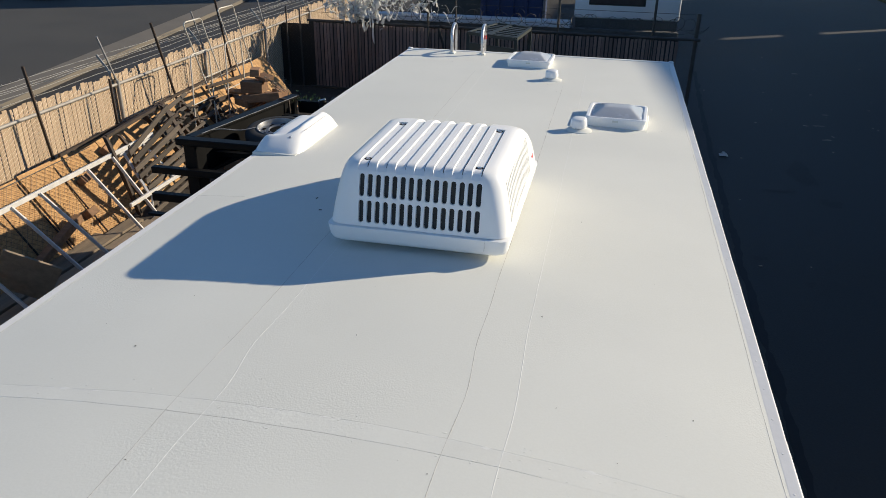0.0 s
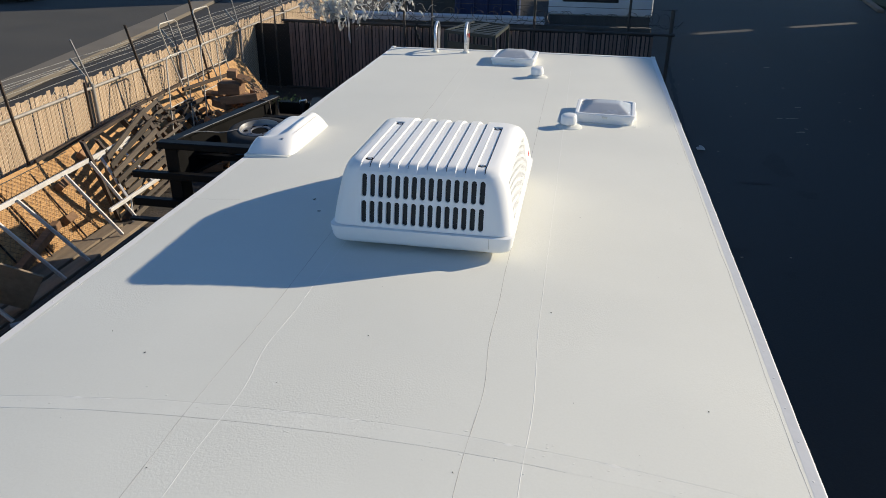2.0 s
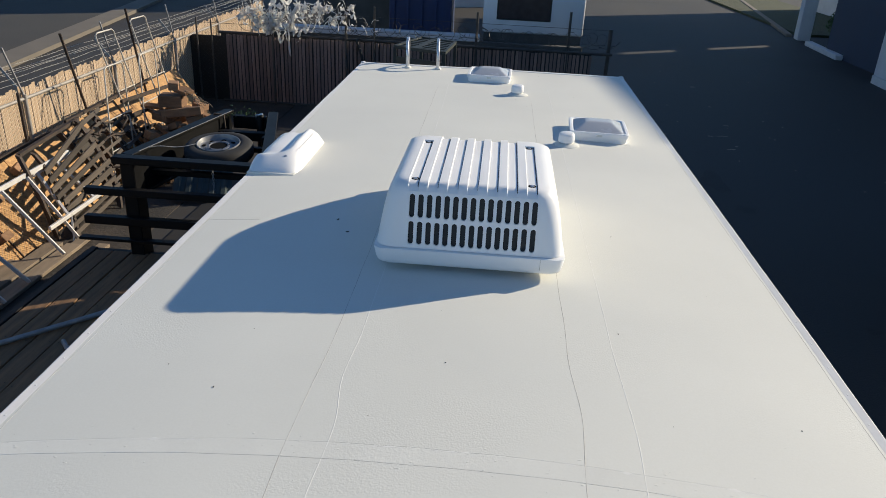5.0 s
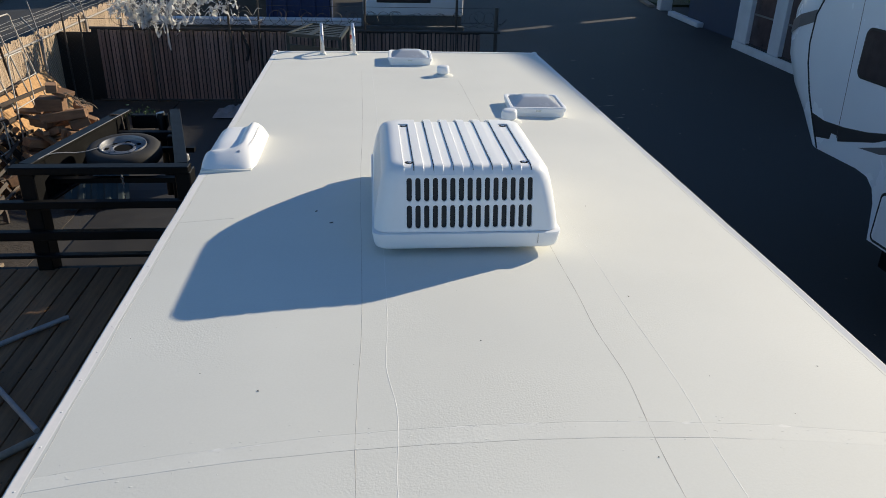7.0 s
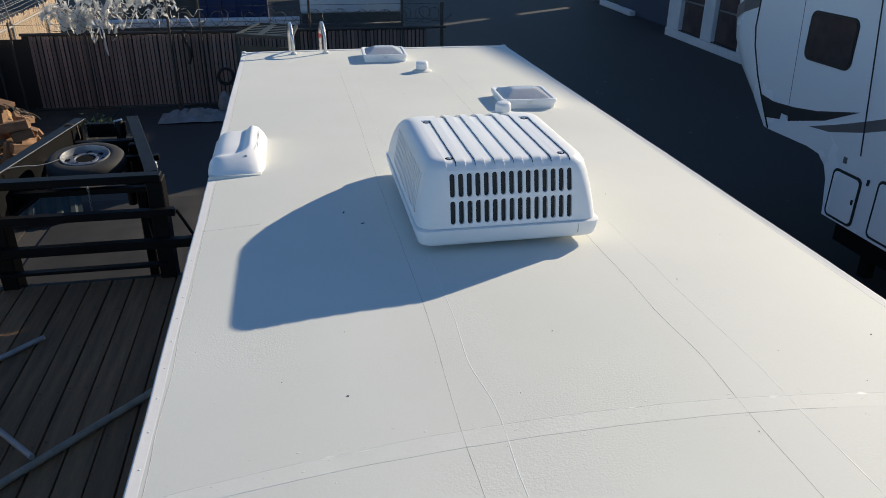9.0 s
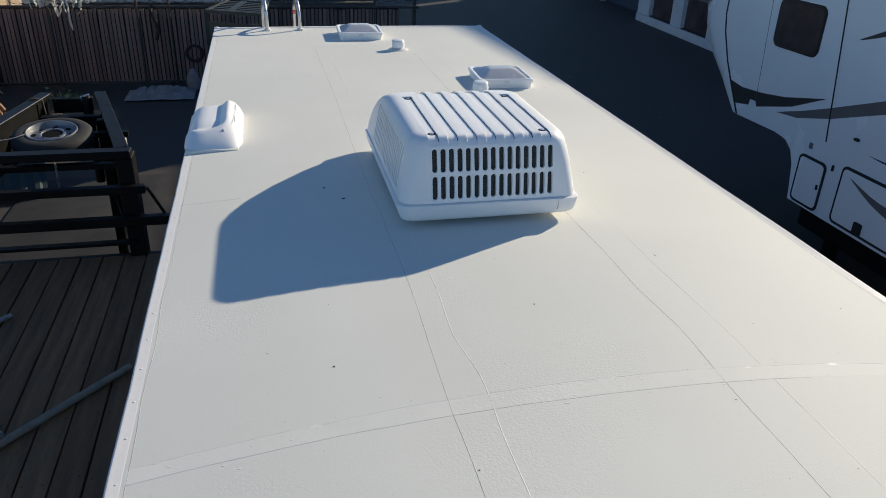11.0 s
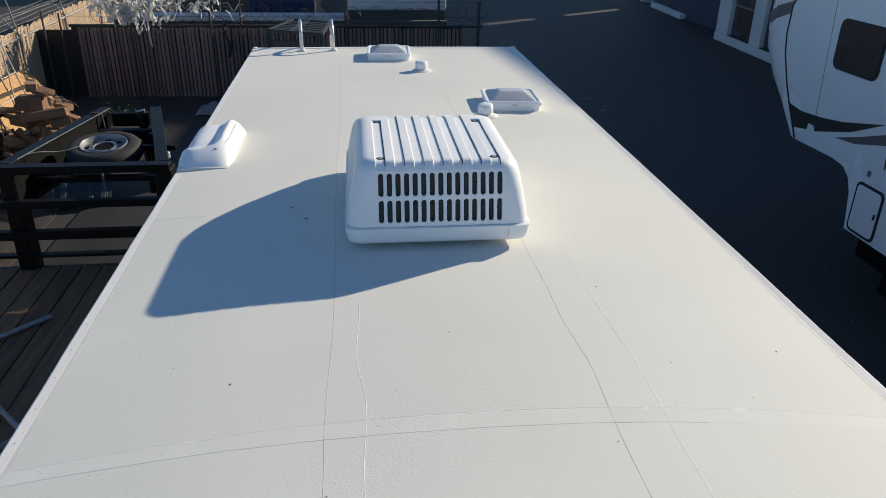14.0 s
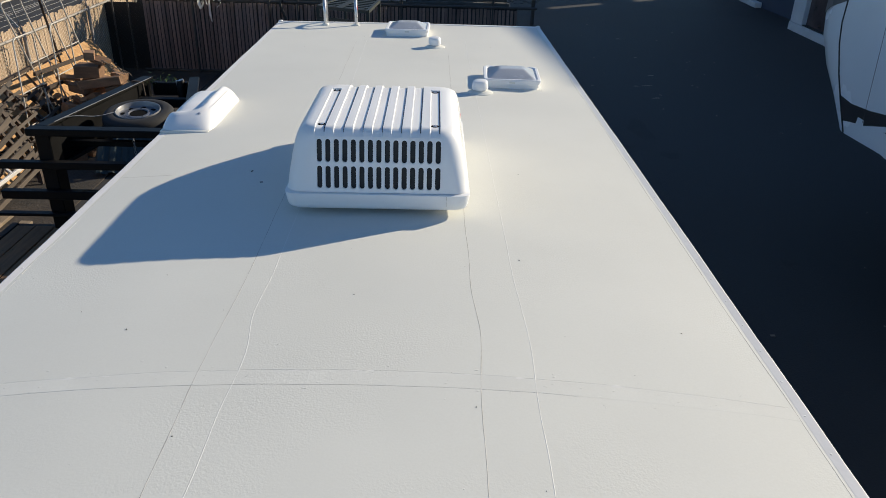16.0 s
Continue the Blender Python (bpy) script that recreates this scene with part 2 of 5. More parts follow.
def bar(bm, a, b, w, h, up=(0, 0, 1)):
    """A rectangular steel or timber bar from a to b, w wide and h high."""
    a, b = Vector(a), Vector(b)
    d = (b - a).normalized()
    s = d.cross(Vector(up)).normalized()
    u = s.cross(d)
    v = [bm.verts.new(p + s * (i * w / 2) + u * (j * h / 2)) for p in (a, b) for i, j in ((-1, -1), (1, -1), (1, 1), (-1, 1))]
    for q in ((0, 3, 2, 1), (4, 5, 6, 7), (0, 1, 5, 4), (1, 2, 6, 5), (2, 3, 7, 6), (3, 0, 4, 7)):
        bm.faces.new([v[i] for i in q])
    return bm


def barred(a, b, w, h, up=(0, 0, 1), bevel=0.0):
    bm = bar(bmesh.new(), a, b, w, h, up)
    if bevel:
        bmesh.ops.bevel(bm, geom=bm.edges[:], offset=bevel, segments=1, affect="EDGES")
    return bm


def round_rect(x0, x1, y0, y1, r, n=6):
    pts = []
    for cx, cy, a0 in ((x1 - r, y1 - r, 0), (x0 + r, y1 - r, 90), (x0 + r, y0 + r, 180), (x1 - r, y0 + r, 270)):
        for i in range(n + 1):
            a = radians(a0 + 90 * i / n)
            pts.append((cx + r * math.cos(a), cy + r * math.sin(a)))
    return pts


def loft(bm, rings, cap=True):
    """Skin over rings of equally many points."""
    vr = [[bm.verts.new(p) for p in ring] for ring in rings]
    n = len(vr[0])
    for a, b in zip(vr, vr[1:]):
        for j in range(n):
            bm.faces.new((a[j], a[(j + 1) % n], b[(j + 1) % n], b[j]))
    if cap:
        bm.faces.new(vr[0][::-1])
        bm.faces.new(vr[-1])
    return bm


def plate(outline, thick, m, holes=False):
    """A flat plate of the outline in its own x, y plane, thick along its z, placed by m."""
    bm = bmesh.new()
    lo = [bm.verts.new((x, y, 0)) for x, y in outline]
    hi = [bm.verts.new((x, y, thick)) for x, y in outline]
    n = len(outline)
    bm.faces.new(lo[::-1])
    bm.faces.new(hi)
    for j in range(n):
        bm.faces.new((lo[j], lo[(j + 1) % n], hi[(j + 1) % n], hi[j]))
    bmesh.ops.transform(bm, matrix=m, verts=bm.verts)
    return bm


def disc_ring(bm, profile, n=32, m=None):
    """A body of revolution about z of the (radius, height) profile."""
    rings = [[(r * math.cos(2 * math.pi * j / n), r * math.sin(2 * math.pi * j / n), z) for j in range(n)] for r, z in profile]
    before = set(bm.verts)
    loft(bm, rings)
    if m is not None:
        bmesh.ops.transform(bm, matrix=m, verts=[v for v in bm.verts if v not in before])
    return bm


# ---- ground ----
def sheet(name, x0, x1, y0, y1, z, material, label, category="ground"):
    bm = bmesh.new()
    bm.faces.new([bm.verts.new(p) for p in ((x0, y0, z), (x1, y0, z), (x1, y1, z), (x0, y1, z))])
    return tagged(part(name, bm, material), label, category, kind="structure")


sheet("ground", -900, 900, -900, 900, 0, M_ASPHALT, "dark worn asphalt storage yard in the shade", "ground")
yard = boxed(-7.0, -4.35, -6, 16.3, -0.05, 0.012)
tagged(part("ground_dirt", yard, M_DIRT), "strip of packed dirt along the slatted fence", "dirt", kind="structure")


def slab_along(name, a, b, w0, w1, z0, z1, material, label, category):
    """A long slab beside the line a to b, from w0 to w1 metres to its left."""
    a, b = Vector((*a, 0)), Vector((*b, 0))
    d = (b - a).normalized()
    n = Vector((-d.y, d.x, 0))
    bm = bmesh.new()
    lo = [a + n * w0, b + n * w0, b + n * w1, a + n * w1]
    vs = [bm.verts.new(p + Vector((0, 0, z))) for z in (z0, z1) for p in lo]
    for q in ((4, 5, 6, 7), (0, 1, 5, 4), (1, 2, 6, 5), (2, 3, 7, 6), (3, 0, 4, 7)):
        bm.faces.new([vs[i] for i in q])
    bmesh.ops.recalc_face_normals(bm, faces=bm.faces)
    return tagged(part(name, bm, material), label, category, kind="structure")


KERB_A, KERB_B = (-10.2, 10.0), (-14.6, 34.0)
slab_along("pavement", KERB_A, KERB_B, 0.45, 1.10, -0.05, 0.12, M_PATH, "pale concrete footpath beside the street", "footpath")
slab_along("kerb", KERB_A, KERB_B, 1.105, 1.26, -0.05, 0.115, M_PATH, "pale worn concrete kerb", "kerb")
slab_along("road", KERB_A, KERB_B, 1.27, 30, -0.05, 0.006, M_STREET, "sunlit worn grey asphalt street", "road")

# ---- own trailer ----
W2, EAVE, CROWN, Y0, Y1 = 1.22, 2.67, 0.050, -0.9, 7.2


def roof_z(x, y=2.5):
    """The roof's height: crowned in front, flattening towards the rear."""
    return EAVE + (CROWN - 0.045 * min(max((y - 2.5) / 4.7, 0), 1)) * (1 - (x / W2) ** 2)


def uneven(x, y):
    return 0.0022 * noise.noise(Vector((x * 2.2, y * 2.2, 0)))


trailer = thing("travel_trailer", "white travel trailer with a freshly coated white roof", "trailer")
bm = bmesh.new()
NX, NY = 30, 90
grid = []
for j in range(NY + 1):
    y = Y0 + (Y1 - Y0) * j / NY
    row = []
    for i in range(NX + 1):
        x = -W2 + 2 * W2 * i / NX
        z = roof_z(x, y) + uneven(x, y)
        row.append(bm.verts.new((x, y, z)))
    grid.append(row)
for j in range(NY):
    for i in range(NX):
        bm.faces.new((grid[j][i], grid[j][i + 1], grid[j + 1][i + 1], grid[j + 1][i]))
part("roof", bm, M_ROOF, trailer, "white roof coating with brushed lap seams", smooth=60)
bm = boxed(-W2 + 0.004, W2 - 0.004, Y0 + 0.004, Y1 - 0.004, 0.45, EAVE - 0.012, bevel=0.02)
part("body", bm, M_SIDING, trailer, "white fibreglass side walls", smooth=40)


def ribbon(x_of, y0, y1, w, lift, steps, along="y"):
    """A thin band over the roof, following a wandering line."""
    bm, prev = bmesh.new(), None
    for i in range(steps + 1):
        s = y0 + (y1 - y0) * i / steps
        c = x_of(s)
        ww = w(s) if callable(w) else w
        pts = []
        for off, dz in ((-ww / 2, 0.0), (-ww / 2 + min(0.004, ww * 0.25), lift), (ww / 2 - min(0.004, ww * 0.25), lift), (ww / 2, 0.0)):
            x, y = (c + off, s) if along == "y" else (s, c + off)
            pts.append(bm.verts.new((x, y, roof_z(x, y) + dz + uneven(x, y))))
        if prev:
            for k in range(3):
                f = (prev[k], prev[k + 1], pts[k + 1], pts[k])
                bm.faces.new(f if along == "y" else f[::-1])
        prev = pts
    return bm


rng0 = random.Random(31)


def wander(c, seed, amp=0.009):
    return lambda s: c + amp * noise.noise(Vector((s * 1.1, seed, 0))) + 0.006 * noise.noise(Vector((s * 4, seed, 3)))


def traced(knots, seed):
    """A seam that runs through the knots (y, x) with a small hand-drawn wobble."""
    def x_at(y):
        for (ya, xa), (yb, xb) in zip(knots, knots[1:]):
            if y <= yb:
                break
        w = min(max((y - ya) / (yb - ya), 0.0), 1.0)
        w = w * w * (3 - 2 * w)
        return xa + (xb - xa) * w + 0.0035 * noise.noise(Vector((y * 4, seed, 3)))
    return x_at


line_a = traced(((0.0, -0.404), (1.75, -0.410), (2.2, -0.398), (3.6, -0.410), (4.6, -0.404), (6.3, -0.416)), 1)
line_b = traced(((0.0, -0.332), (1.48, -0.313), (1.74, -0.303), (1.98, -0.327), (2.25, -0.316), (4.9, -0.315), (6.4, -0.335)), 2)
line_c = traced(((0.0, 0.322), (1.44, 0.343), (1.86, 0.358), (2.2, 0.345), (4.9, 0.336), (6.3, 0.337)), 3)
line_d = traced(((0.0, 0.465), (1.43, 0.490), (1.86, 0.503), (2.2, 0.490), (6.4, 0.488)), 4)


def lap_low(x):
    return 1.612 - 0.045 * (x + 0.08) ** 2 + 0.004 * noise.noise(Vector((x * 5, 9, 0)))


def lap_high(x):
    return 1.677 - 0.055 * (x + 0.05) ** 2 + 0.005 * noise.noise(Vector((x * 5, 11, 0)))


for k, (ln, y_end) in enumerate(((line_a, 6.3), (line_c, 5.9))):
    part("seam_line", ribbon(ln, Y0 + 0.05, y_end, lambda v: 0.0022 + 0.0011 * noise.noise(Vector((v * 9, k, 8))), 0.0003, 320), M_CRACK, trailer)
for ln in (line_b, line_d):
    part("seam_bead", ribbon(ln, Y0 + 0.05, 6.4, lambda v: 0.0026 + 0.0014 * noise.noise(Vector((v * 7, 5, 8))), 0.00034, 320), M_BEAD, trailer)
part("lap_band", ribbon(lambda v: 0.5 * (lap_low(v) + lap_high(v)), -1.185, 1.185, lambda v: lap_high(v) - lap_low(v), 0.00018, 200, "x"), M_LAP, trailer, "slightly shinier band of overlapping roof coating")
part("cross_seam", ribbon(lap_low, -0.66, 0.10, lambda v: 0.0008 + 0.0006 * noise.noise(Vector((v * 8, 2, 8))), 0.0003, 100, "x"), M_CRACK, trailer)
part("cross_seam", ribbon(lap_low, 0.10, 0.60, 0.0005, 0.0003, 60, "x"), M_CRACK, trailer)
part("cross_seam", ribbon(lap_low, -1.18, -0.66, lambda v: 0.0012 + 0.0012 * noise.noise(Vector((v * 8, 3, 8))), 0.0004, 70, "x"), M_BEAD, trailer)
part("cross_seam", ribbon(lap_high, -1.15, 1.17, lambda v: 0.0010 + 0.0018 * noise.noise(Vector((v * 6, 2, 8))), 0.0003, 120, "x"), M_BEAD, trailer)
bm = bmesh.new()
for _ in range(110):
    x = rng0.uniform(-1.15, 1.15)
    y, r = 1.648 - 0.05 * x * x + rng0.gauss(0, 0.035), rng0.uniform(0.0010, 0.0036)
    disc_ring(bm, [(r, -0.0002), (r * 0.7, 0.0002 + r * 0.05), (r * 0.15, 0.0002 + r * 0.07)], 7, Matrix.Translation((x, y, roof_z(x, y) + uneven(x, y))) @ Matrix.Diagonal((rng0.uniform(1, 2.4), 1, 1, 1)))
tagged(part("coating_ripples", bm, M_ROOF, trailer, smooth=80), kind="stuff")
# short pale patches along the upper lap edge
for k in range(9):
    x0, run = -1.08 + 0.22 * k + 0.06 * math.sin(k * 2.3), 0.07 + 0.05 * math.sin(k * 1.7)
    part("sealant_smear", ribbon(lambda v: lap_high(v) - 0.004 + 0.006 * noise.noise(Vector((v * 9, k, 0))), x0, x0 + run, lambda v: 0.001 + 0.010 * math.sin(math.pi * (v - x0) / run) * (0.5 + noise.noise(Vector((v * 30, k * 3.0, 8)))) ** 2, 0.0003, 24, "x"), M_BEAD, trailer)
part("cross_seam", ribbon(lambda s: 3.17 + 0.01 * noise.noise(Vector((s * 3, 12, 0))), -1.19, -0.95, 0.0011, 0.0003, 30, "x"), M_CRACK, trailer)
for side in (-1, 1):
    bm = bmesh.new()
    prof = [(1.189, 0.0), (1.1925, 0.0008), (1.2110, 0.0003), (1.2130, 0.0008), (1.2195, 0.0009), (1.2240, -0.002), (1.2250, -0.035), (1.222, -0.037)]
    rows = []
    for j in range(121):
        y = Y0 + (Y1 - Y0) * j / 120
        wob = 0.0024 * noise.noise(Vector((y * 2.3, side, 0))) + 0.0012 * noise.noise(Vector((y * 9, side, 4)))
        rows.append([bm.verts.new((side * (px + wob), y, roof_z(min(px, W2), y) + uneven(side * px, y) + pz)) for px, pz in prof])
    for a, b in zip(rows, rows[1:]):
        for k in range(len(prof) - 1):
            q = (a[k], b[k], b[k + 1], a[k + 1])
            bm.faces.new(q if side < 0 else q[::-1])
    bmesh.ops.recalc_face_normals(bm, faces=bm.faces)
    trim = part("edge_trim", bm, M_TRIM, trailer, "painted-over metal edge strip", smooth=25)
    heads = bmesh.new()
    for j in range(54):
        y = Y0 + 0.1 + 0.148 * j + 0.012 * noise.noise(Vector((j * 3.1, side, 5)))
        disc_ring(heads, [(0.0036, -0.001), (0.0032, 0.0002), (0.0020, 0.0005), (0.0006, 0.0006)], 10, pose(side * 1.201, y, roof_z(1.201, y) + uneven(side * 1.201, y) + 0.0007))
    tagged(part("screw_heads", heads, M_TRIM, trim, smooth=60), kind="stuff")
    part("trim_line", ribbon(wander(side * 1.179, 20 + side, 0.006), Y0, Y1, 0.0014, 0.0004, 200), M_CRACK, trailer)
bm = bmesh.new()
rows = []
for j in range(41):
    x = -W2 + 2 * W2 * j / 40
    rows.append([bm.verts.new((x, Y1 + py, roof_z(x, Y1) + pz)) for py, pz in ((-0.045, -0.001), (-0.043, 0.004), (-0.006, 0.006), (0.006, 0.002), (0.007, -0.04))])
for a, b in zip(rows, rows[1:]):
    for k in range(4):
        bm.faces.new((a[k], b[k], b[k + 1], a[k + 1]))
part("edge_trim", bm, M_TRIM, trailer, smooth=50)
for side in (-1, 1):
    cap = boxed(side * 1.205 - 0.02, side * 1.205 + 0.02, Y1 - 0.035, Y1 + 0.012, EAVE - 0.05, EAVE + 0.011, bevel=0.005)
    part("corner_cap", cap, M_TRIM, trailer, smooth=50)

specks = bmesh.new()
for x, y, s in ((0.525, 2.354, 6), (-0.033, 2.084, 5), (-0.682, 1.883, 8), (0.61, 3.22, 5), (0.98, 1.93, 5), (-0.86, 1.99, 4), (0.33, 1.53, 4), (-0.40, 1.41, 5)):
    m = pose(x, y, roof_z(x, y) + uneven(x, y), 0, 0, x * 900)
    box(specks, -0.00035 * s, 0.00035 * s, -0.0002 * s, 0.0002 * s, 0, 0.0014, 0, m)
rng = random.Random(5)
for _ in range(34):
    x, y, s = rng.uniform(-1.15, 1.15), rng.uniform(0.9, 7.0), rng.uniform(0.5, 1.3)
    box(specks, -0.0006 * s, 0.0006 * s, -0.0004 * s, 0.0004 * s, 0, 0.0014, 0, pose(x, y, roof_z(x, y) + uneven(x, y), 0, 0, rng.uniform(0, 180)))
tagged(part("debris_specks", specks, M_SPECK), "tiny dark specks of grit scattered on the white roof", "debris", kind="stuff")
bm = bmesh.new()
for x, y, a in ((-0.53, 3.06, 10), (-0.60, 3.20, 70)):
    box(bm, -0.007, 0.007, -0.0028, 0.0028, 0, 0.003, 0.0008, pose(x, y, roof_z(x, y), 0, 0, a))
tagged(part("bark_chips", bm, M_SPECK), "two dark chips lying in the shadow on the roof", "debris", kind="stuff")
bm = bmesh.new()
for _ in range(70):
    x, y, r = rng.uniform(-1.1, 1.1), rng.uniform(1.0, 6.9), rng.uniform(0.0015, 0.0045)
    disc_ring(bm, [(r, -0.0002), (r * 0.7, r * 0.07), (r * 0.15, r * 0.10)], 7, pose(x, y, roof_z(x, y) + uneven(x, y)))
tagged(part("coating_blisters", bm, M_ROOF, trailer, smooth=80), kind="stuff")

# ---- rooftop air conditioner ----
AC = pose(0.003, 3.210, 0.011, 0, 0, -0.2)
ac = thing("air_conditioner", "white plastic rooftop air conditioner with slotted shroud and ribbed lid", "air conditioner", AC)


def ac_ring(z, hw, yf, yr, r):
    return [(x, y, z) for x, y in round_rect(-hw, hw, yf, yr, r, 7)]


shell = bmesh.new()
loft(shell, [ac_ring(*a) for a in (
    (2.805, 0.354, -0.512, 0.485, 0.06), (2.86, 0.347, -0.502, 0.465, 0.065), (2.93, 0.335, -0.487, 0.415, 0.07), (2.985, 0.323, -0.473, 0.350, 0.075),
    (3.014, 0.313, -0.464, 0.295, 0.075), (3.032, 0.301, -0.453, 0.245, 0.075), (3.042, 0.284, -0.440, 0.200, 0.07), (3.046, 0.262, -0.424, 0.165, 0.065))])
shell_me = mesh_of(shell, "shroud", 32)
cut = bmesh.new()


def slot(bm, w, h, m, n=6):
    """A round-ended cutter, w wide and h high in its own x, z plane, 6 cm deep about it."""
    pts = []
    for k in range(n + 1):
        a = math.pi * k / n
        pts.append((w / 2 * math.cos(a), h / 2 - w / 2 + w / 2 * math.sin(a)))
    for k in range(n + 1):
        a = math.pi + math.pi * k / n
        pts.append((w / 2 * math.cos(a), -h / 2 + w / 2 + w / 2 * math.sin(a)))
    before = set(bm.verts)
    loft(bm, [[(x, y, z) for x, z in pts] for y in (-0.03, 0.03)])
    bmesh.ops.transform(bm, matrix=m, verts=[v for v in bm.verts if v not in before])


for row, z, y in ((0, 2.962, -0.480), (1, 2.862, -0.501)):
    for k in range(15):
        slot(cut, 0.0200, 0.088, pose(0.006 + (k - 7) * 0.0325, y, z, -11.5, 0, 0))
for side in (-1, 1):
    for k in range(19):
        slot(cut, 0.0165, 0.165, pose(side * 0.332, -0.385 + k * 0.033, 2.908, 0, -side * 10, 0) @ pose(0, 0, 0, 0, 0, 90))
for k in range(7):
    x, w = (k - 3) * 0.0735, 0.0185
    floor_line = [(-0.520, 3.0150), (-0.4622, 3.0153), (-0.4528, 3.0282), (-0.4420, 3.0366), (-0.430, 3.0402), (-0.412, 3.0411)]
    floor_line += [(0.122, 3.0409)] if k in (0, 6) else [(0.160, 3.0409), (0.215, 3.030), (0.275, 3.012), (0.36, 2.985)]
    loft(cut, [[(x - w, y, z), (x + w, y, z), (x + w + 0.003, y, z + 0.006), (x + w + 0.0035, y, z + 0.09), (x - w - 0.0035, y, z + 0.09), (x - w - 0.003, y, z + 0.006)] for y, z in floor_line])
    # dark strip painted as the shade in the groove's sheltered corner
    shadeline = floor_line[2:6] + ([(0.118, 3.0409)] if k in (0, 6) else floor_line[6:9])
    bm = bmesh.new()
    loft(bm, [[(x + w - 0.0022 - 0.0012 * math.sin(9 * y + k), y, z - 0.002), (x + w + 0.001, y, z - 0.002), (x + w + 0.001, y, z + 0.0014), (x + w - 0.0022 - 0.0012 * math.sin(9 * y + k), y, z + 0.0006)] for y, z in shadeline])
    bmesh.ops.recalc_face_normals(bm, faces=bm.faces)
    part("groove_grime", bm, M_SHADELINE, ac, "dark painted shade line along the groove")
bmesh.ops.recalc_face_normals(cut, faces=cut.faces)
for f in cut.faces:
    f.material_index = int(f.calc_center_median().z < 3.0 and 0.29 < abs(f.calc_center_median().x) < 0.318)
cut_me = mesh_of(cut, "cutter")
for m in (M_SHROUD, M_COIL):
    cut_me.materials.append(m)
shell_me.materials.append(M_SHROUD)
cutter = new("cutter", cut_me)
blank = new("blank", shell_me)
mod = blank.modifiers.new("slots", "BOOLEAN")
mod.operation, mod.solver, mod.object, mod.material_mode = "DIFFERENCE", "EXACT", cutter, "TRANSFER"
bpy.context.view_layer.update()
shroud_me = bpy.data.meshes.new_from_object(blank.evaluated_get(bpy.context.evaluated_depsgraph_get()))
bpy.data.objects.remove(blank)
bpy.data.objects.remove(cutter)
shroud_me.set_sharp_from_angle(angle=radians(30))
shroud = part("shroud", shroud_me, M_SHROUD, ac, "white shroud with two rows of vertical slots")
part("coil", boxed(-0.27, 0.27, 0, 0.008, -0.10, 0.10, m=pose(0, -0.478, 2.905, -11.5)), M_COIL, ac, "dark condenser coil behind the slots")
pan = bmesh.new()
loft(pan, [ac_ring(*a) for a in ((2.731, 0.320, -0.485, 0.46, 0.042), (2.734, 0.338, -0.503, 0.475, 0.042), (2.742, 0.349, -0.514, 0.486, 0.042), (2.756, 0.3545, -0.519, 0.49, 0.042), (2.793, 0.361, -0.524, 0.49, 0.042),
                                 (2.801, 0.361, -0.524, 0.49, 0.042), (2.803, 0.353, -0.515, 0.482, 0.042))])
part("base_pan", pan, M_SHROUD, ac, smooth=40)
part("pan_joint", boxed(0.268, 0.2690, -0.5250, -0.5, 2.757, 2.799), M_CRACK, ac)
part("gasket", boxed(-0.19, 0.19, -0.19, 0.19, 2.70, 2.745), M_FOAM, ac, "black foam gasket under the pan")
for x in (-0.219, 0.219):
    for y in (-0.398, 0.105):
        m = pose(x, y, 3.0395)
        screw = part("screw", disc_ring(bmesh.new(), [(0.0085, -0.003), (0.0085, 0.0030), (0.0065, 0.0042), (0.0035, 0.0042), (0.003, 0.0028), (0.001, 0.0028)], 18), M_STEEL, ac, "steel screw in a dark washer", smooth=40, at=m)
        part("washer", disc_ring(bmesh.new(), [(0.0165, -0.003), (0.0165, 0.0012), (0.0150, 0.0022), (0.0085, 0.0022)], 20), M_FOAM, screw, smooth=40)
part("badge", boxed(-0.003, 0.003, -0.022, 0.022, -0.008, 0.008, m=pose(0.3435, 0.33, 2.868, 0, -9)), M_RED, ac, "small red badge")

# ---- roof vents, pipes, refrigerator vent, ladder ----
def roof_vent(x, y, turn):
    base = roof_z(x, y) - 0.018
    v = thing("roof_vent", "white square roof vent with a smoky domed lid", "roof vent", pose(x, y, base, 0, 0, turn), "roof vents")
    part("flange", boxed(-0.20, 0.20, -0.21, 0.21, 0, 0.017, bevel=0.006), M_TAPE, v, "coated mounting flange", smooth=40)
    bm = bmesh.new()
    loft(bm, [[(px, py, z) for px, py in round_rect(-h, h, -h - 0.01, h + 0.01, 0.03, 5)] for z, h in ((0.012, 0.172), (0.030, 0.178), (0.050, 0.178), (0.052, 0.185), (0.076, 0.187), (0.080, 0.183), (0.080, 0.168), (0.072, 0.160))], cap=False)
    lid = part("lid_frame", bm, M_SHROUD, v, smooth=40)
    bm = bmesh.new()
    loft(bm, [[(px + sx, py, z) for px, py in round_rect(-h, h, -h2, h2, r, 5)] for z, h, h2, r, sx in
              ((0.070, 0.163, 0.172, 0.02, 0), (0.077, 0.152, 0.162, 0.02, 0), (0.112, 0.092, 0.062, 0.02, 0), (0.116, 0.082, 0.052, 0.02, 0), (0.117, 0.06, 0.03, 0.012, 0))])
    part("dome", bm, M_DOME, lid, "smoky white pyramid dome", smooth=30)
    part("latch", boxed(-0.018, 0.018, -0.202, -0.196, 0.056, 0.068, bevel=0.002), M_TAPE, lid)
    return v


roof_vent(0.745, 5.02, -3)
roof_vent(0.000, 6.73, -2)


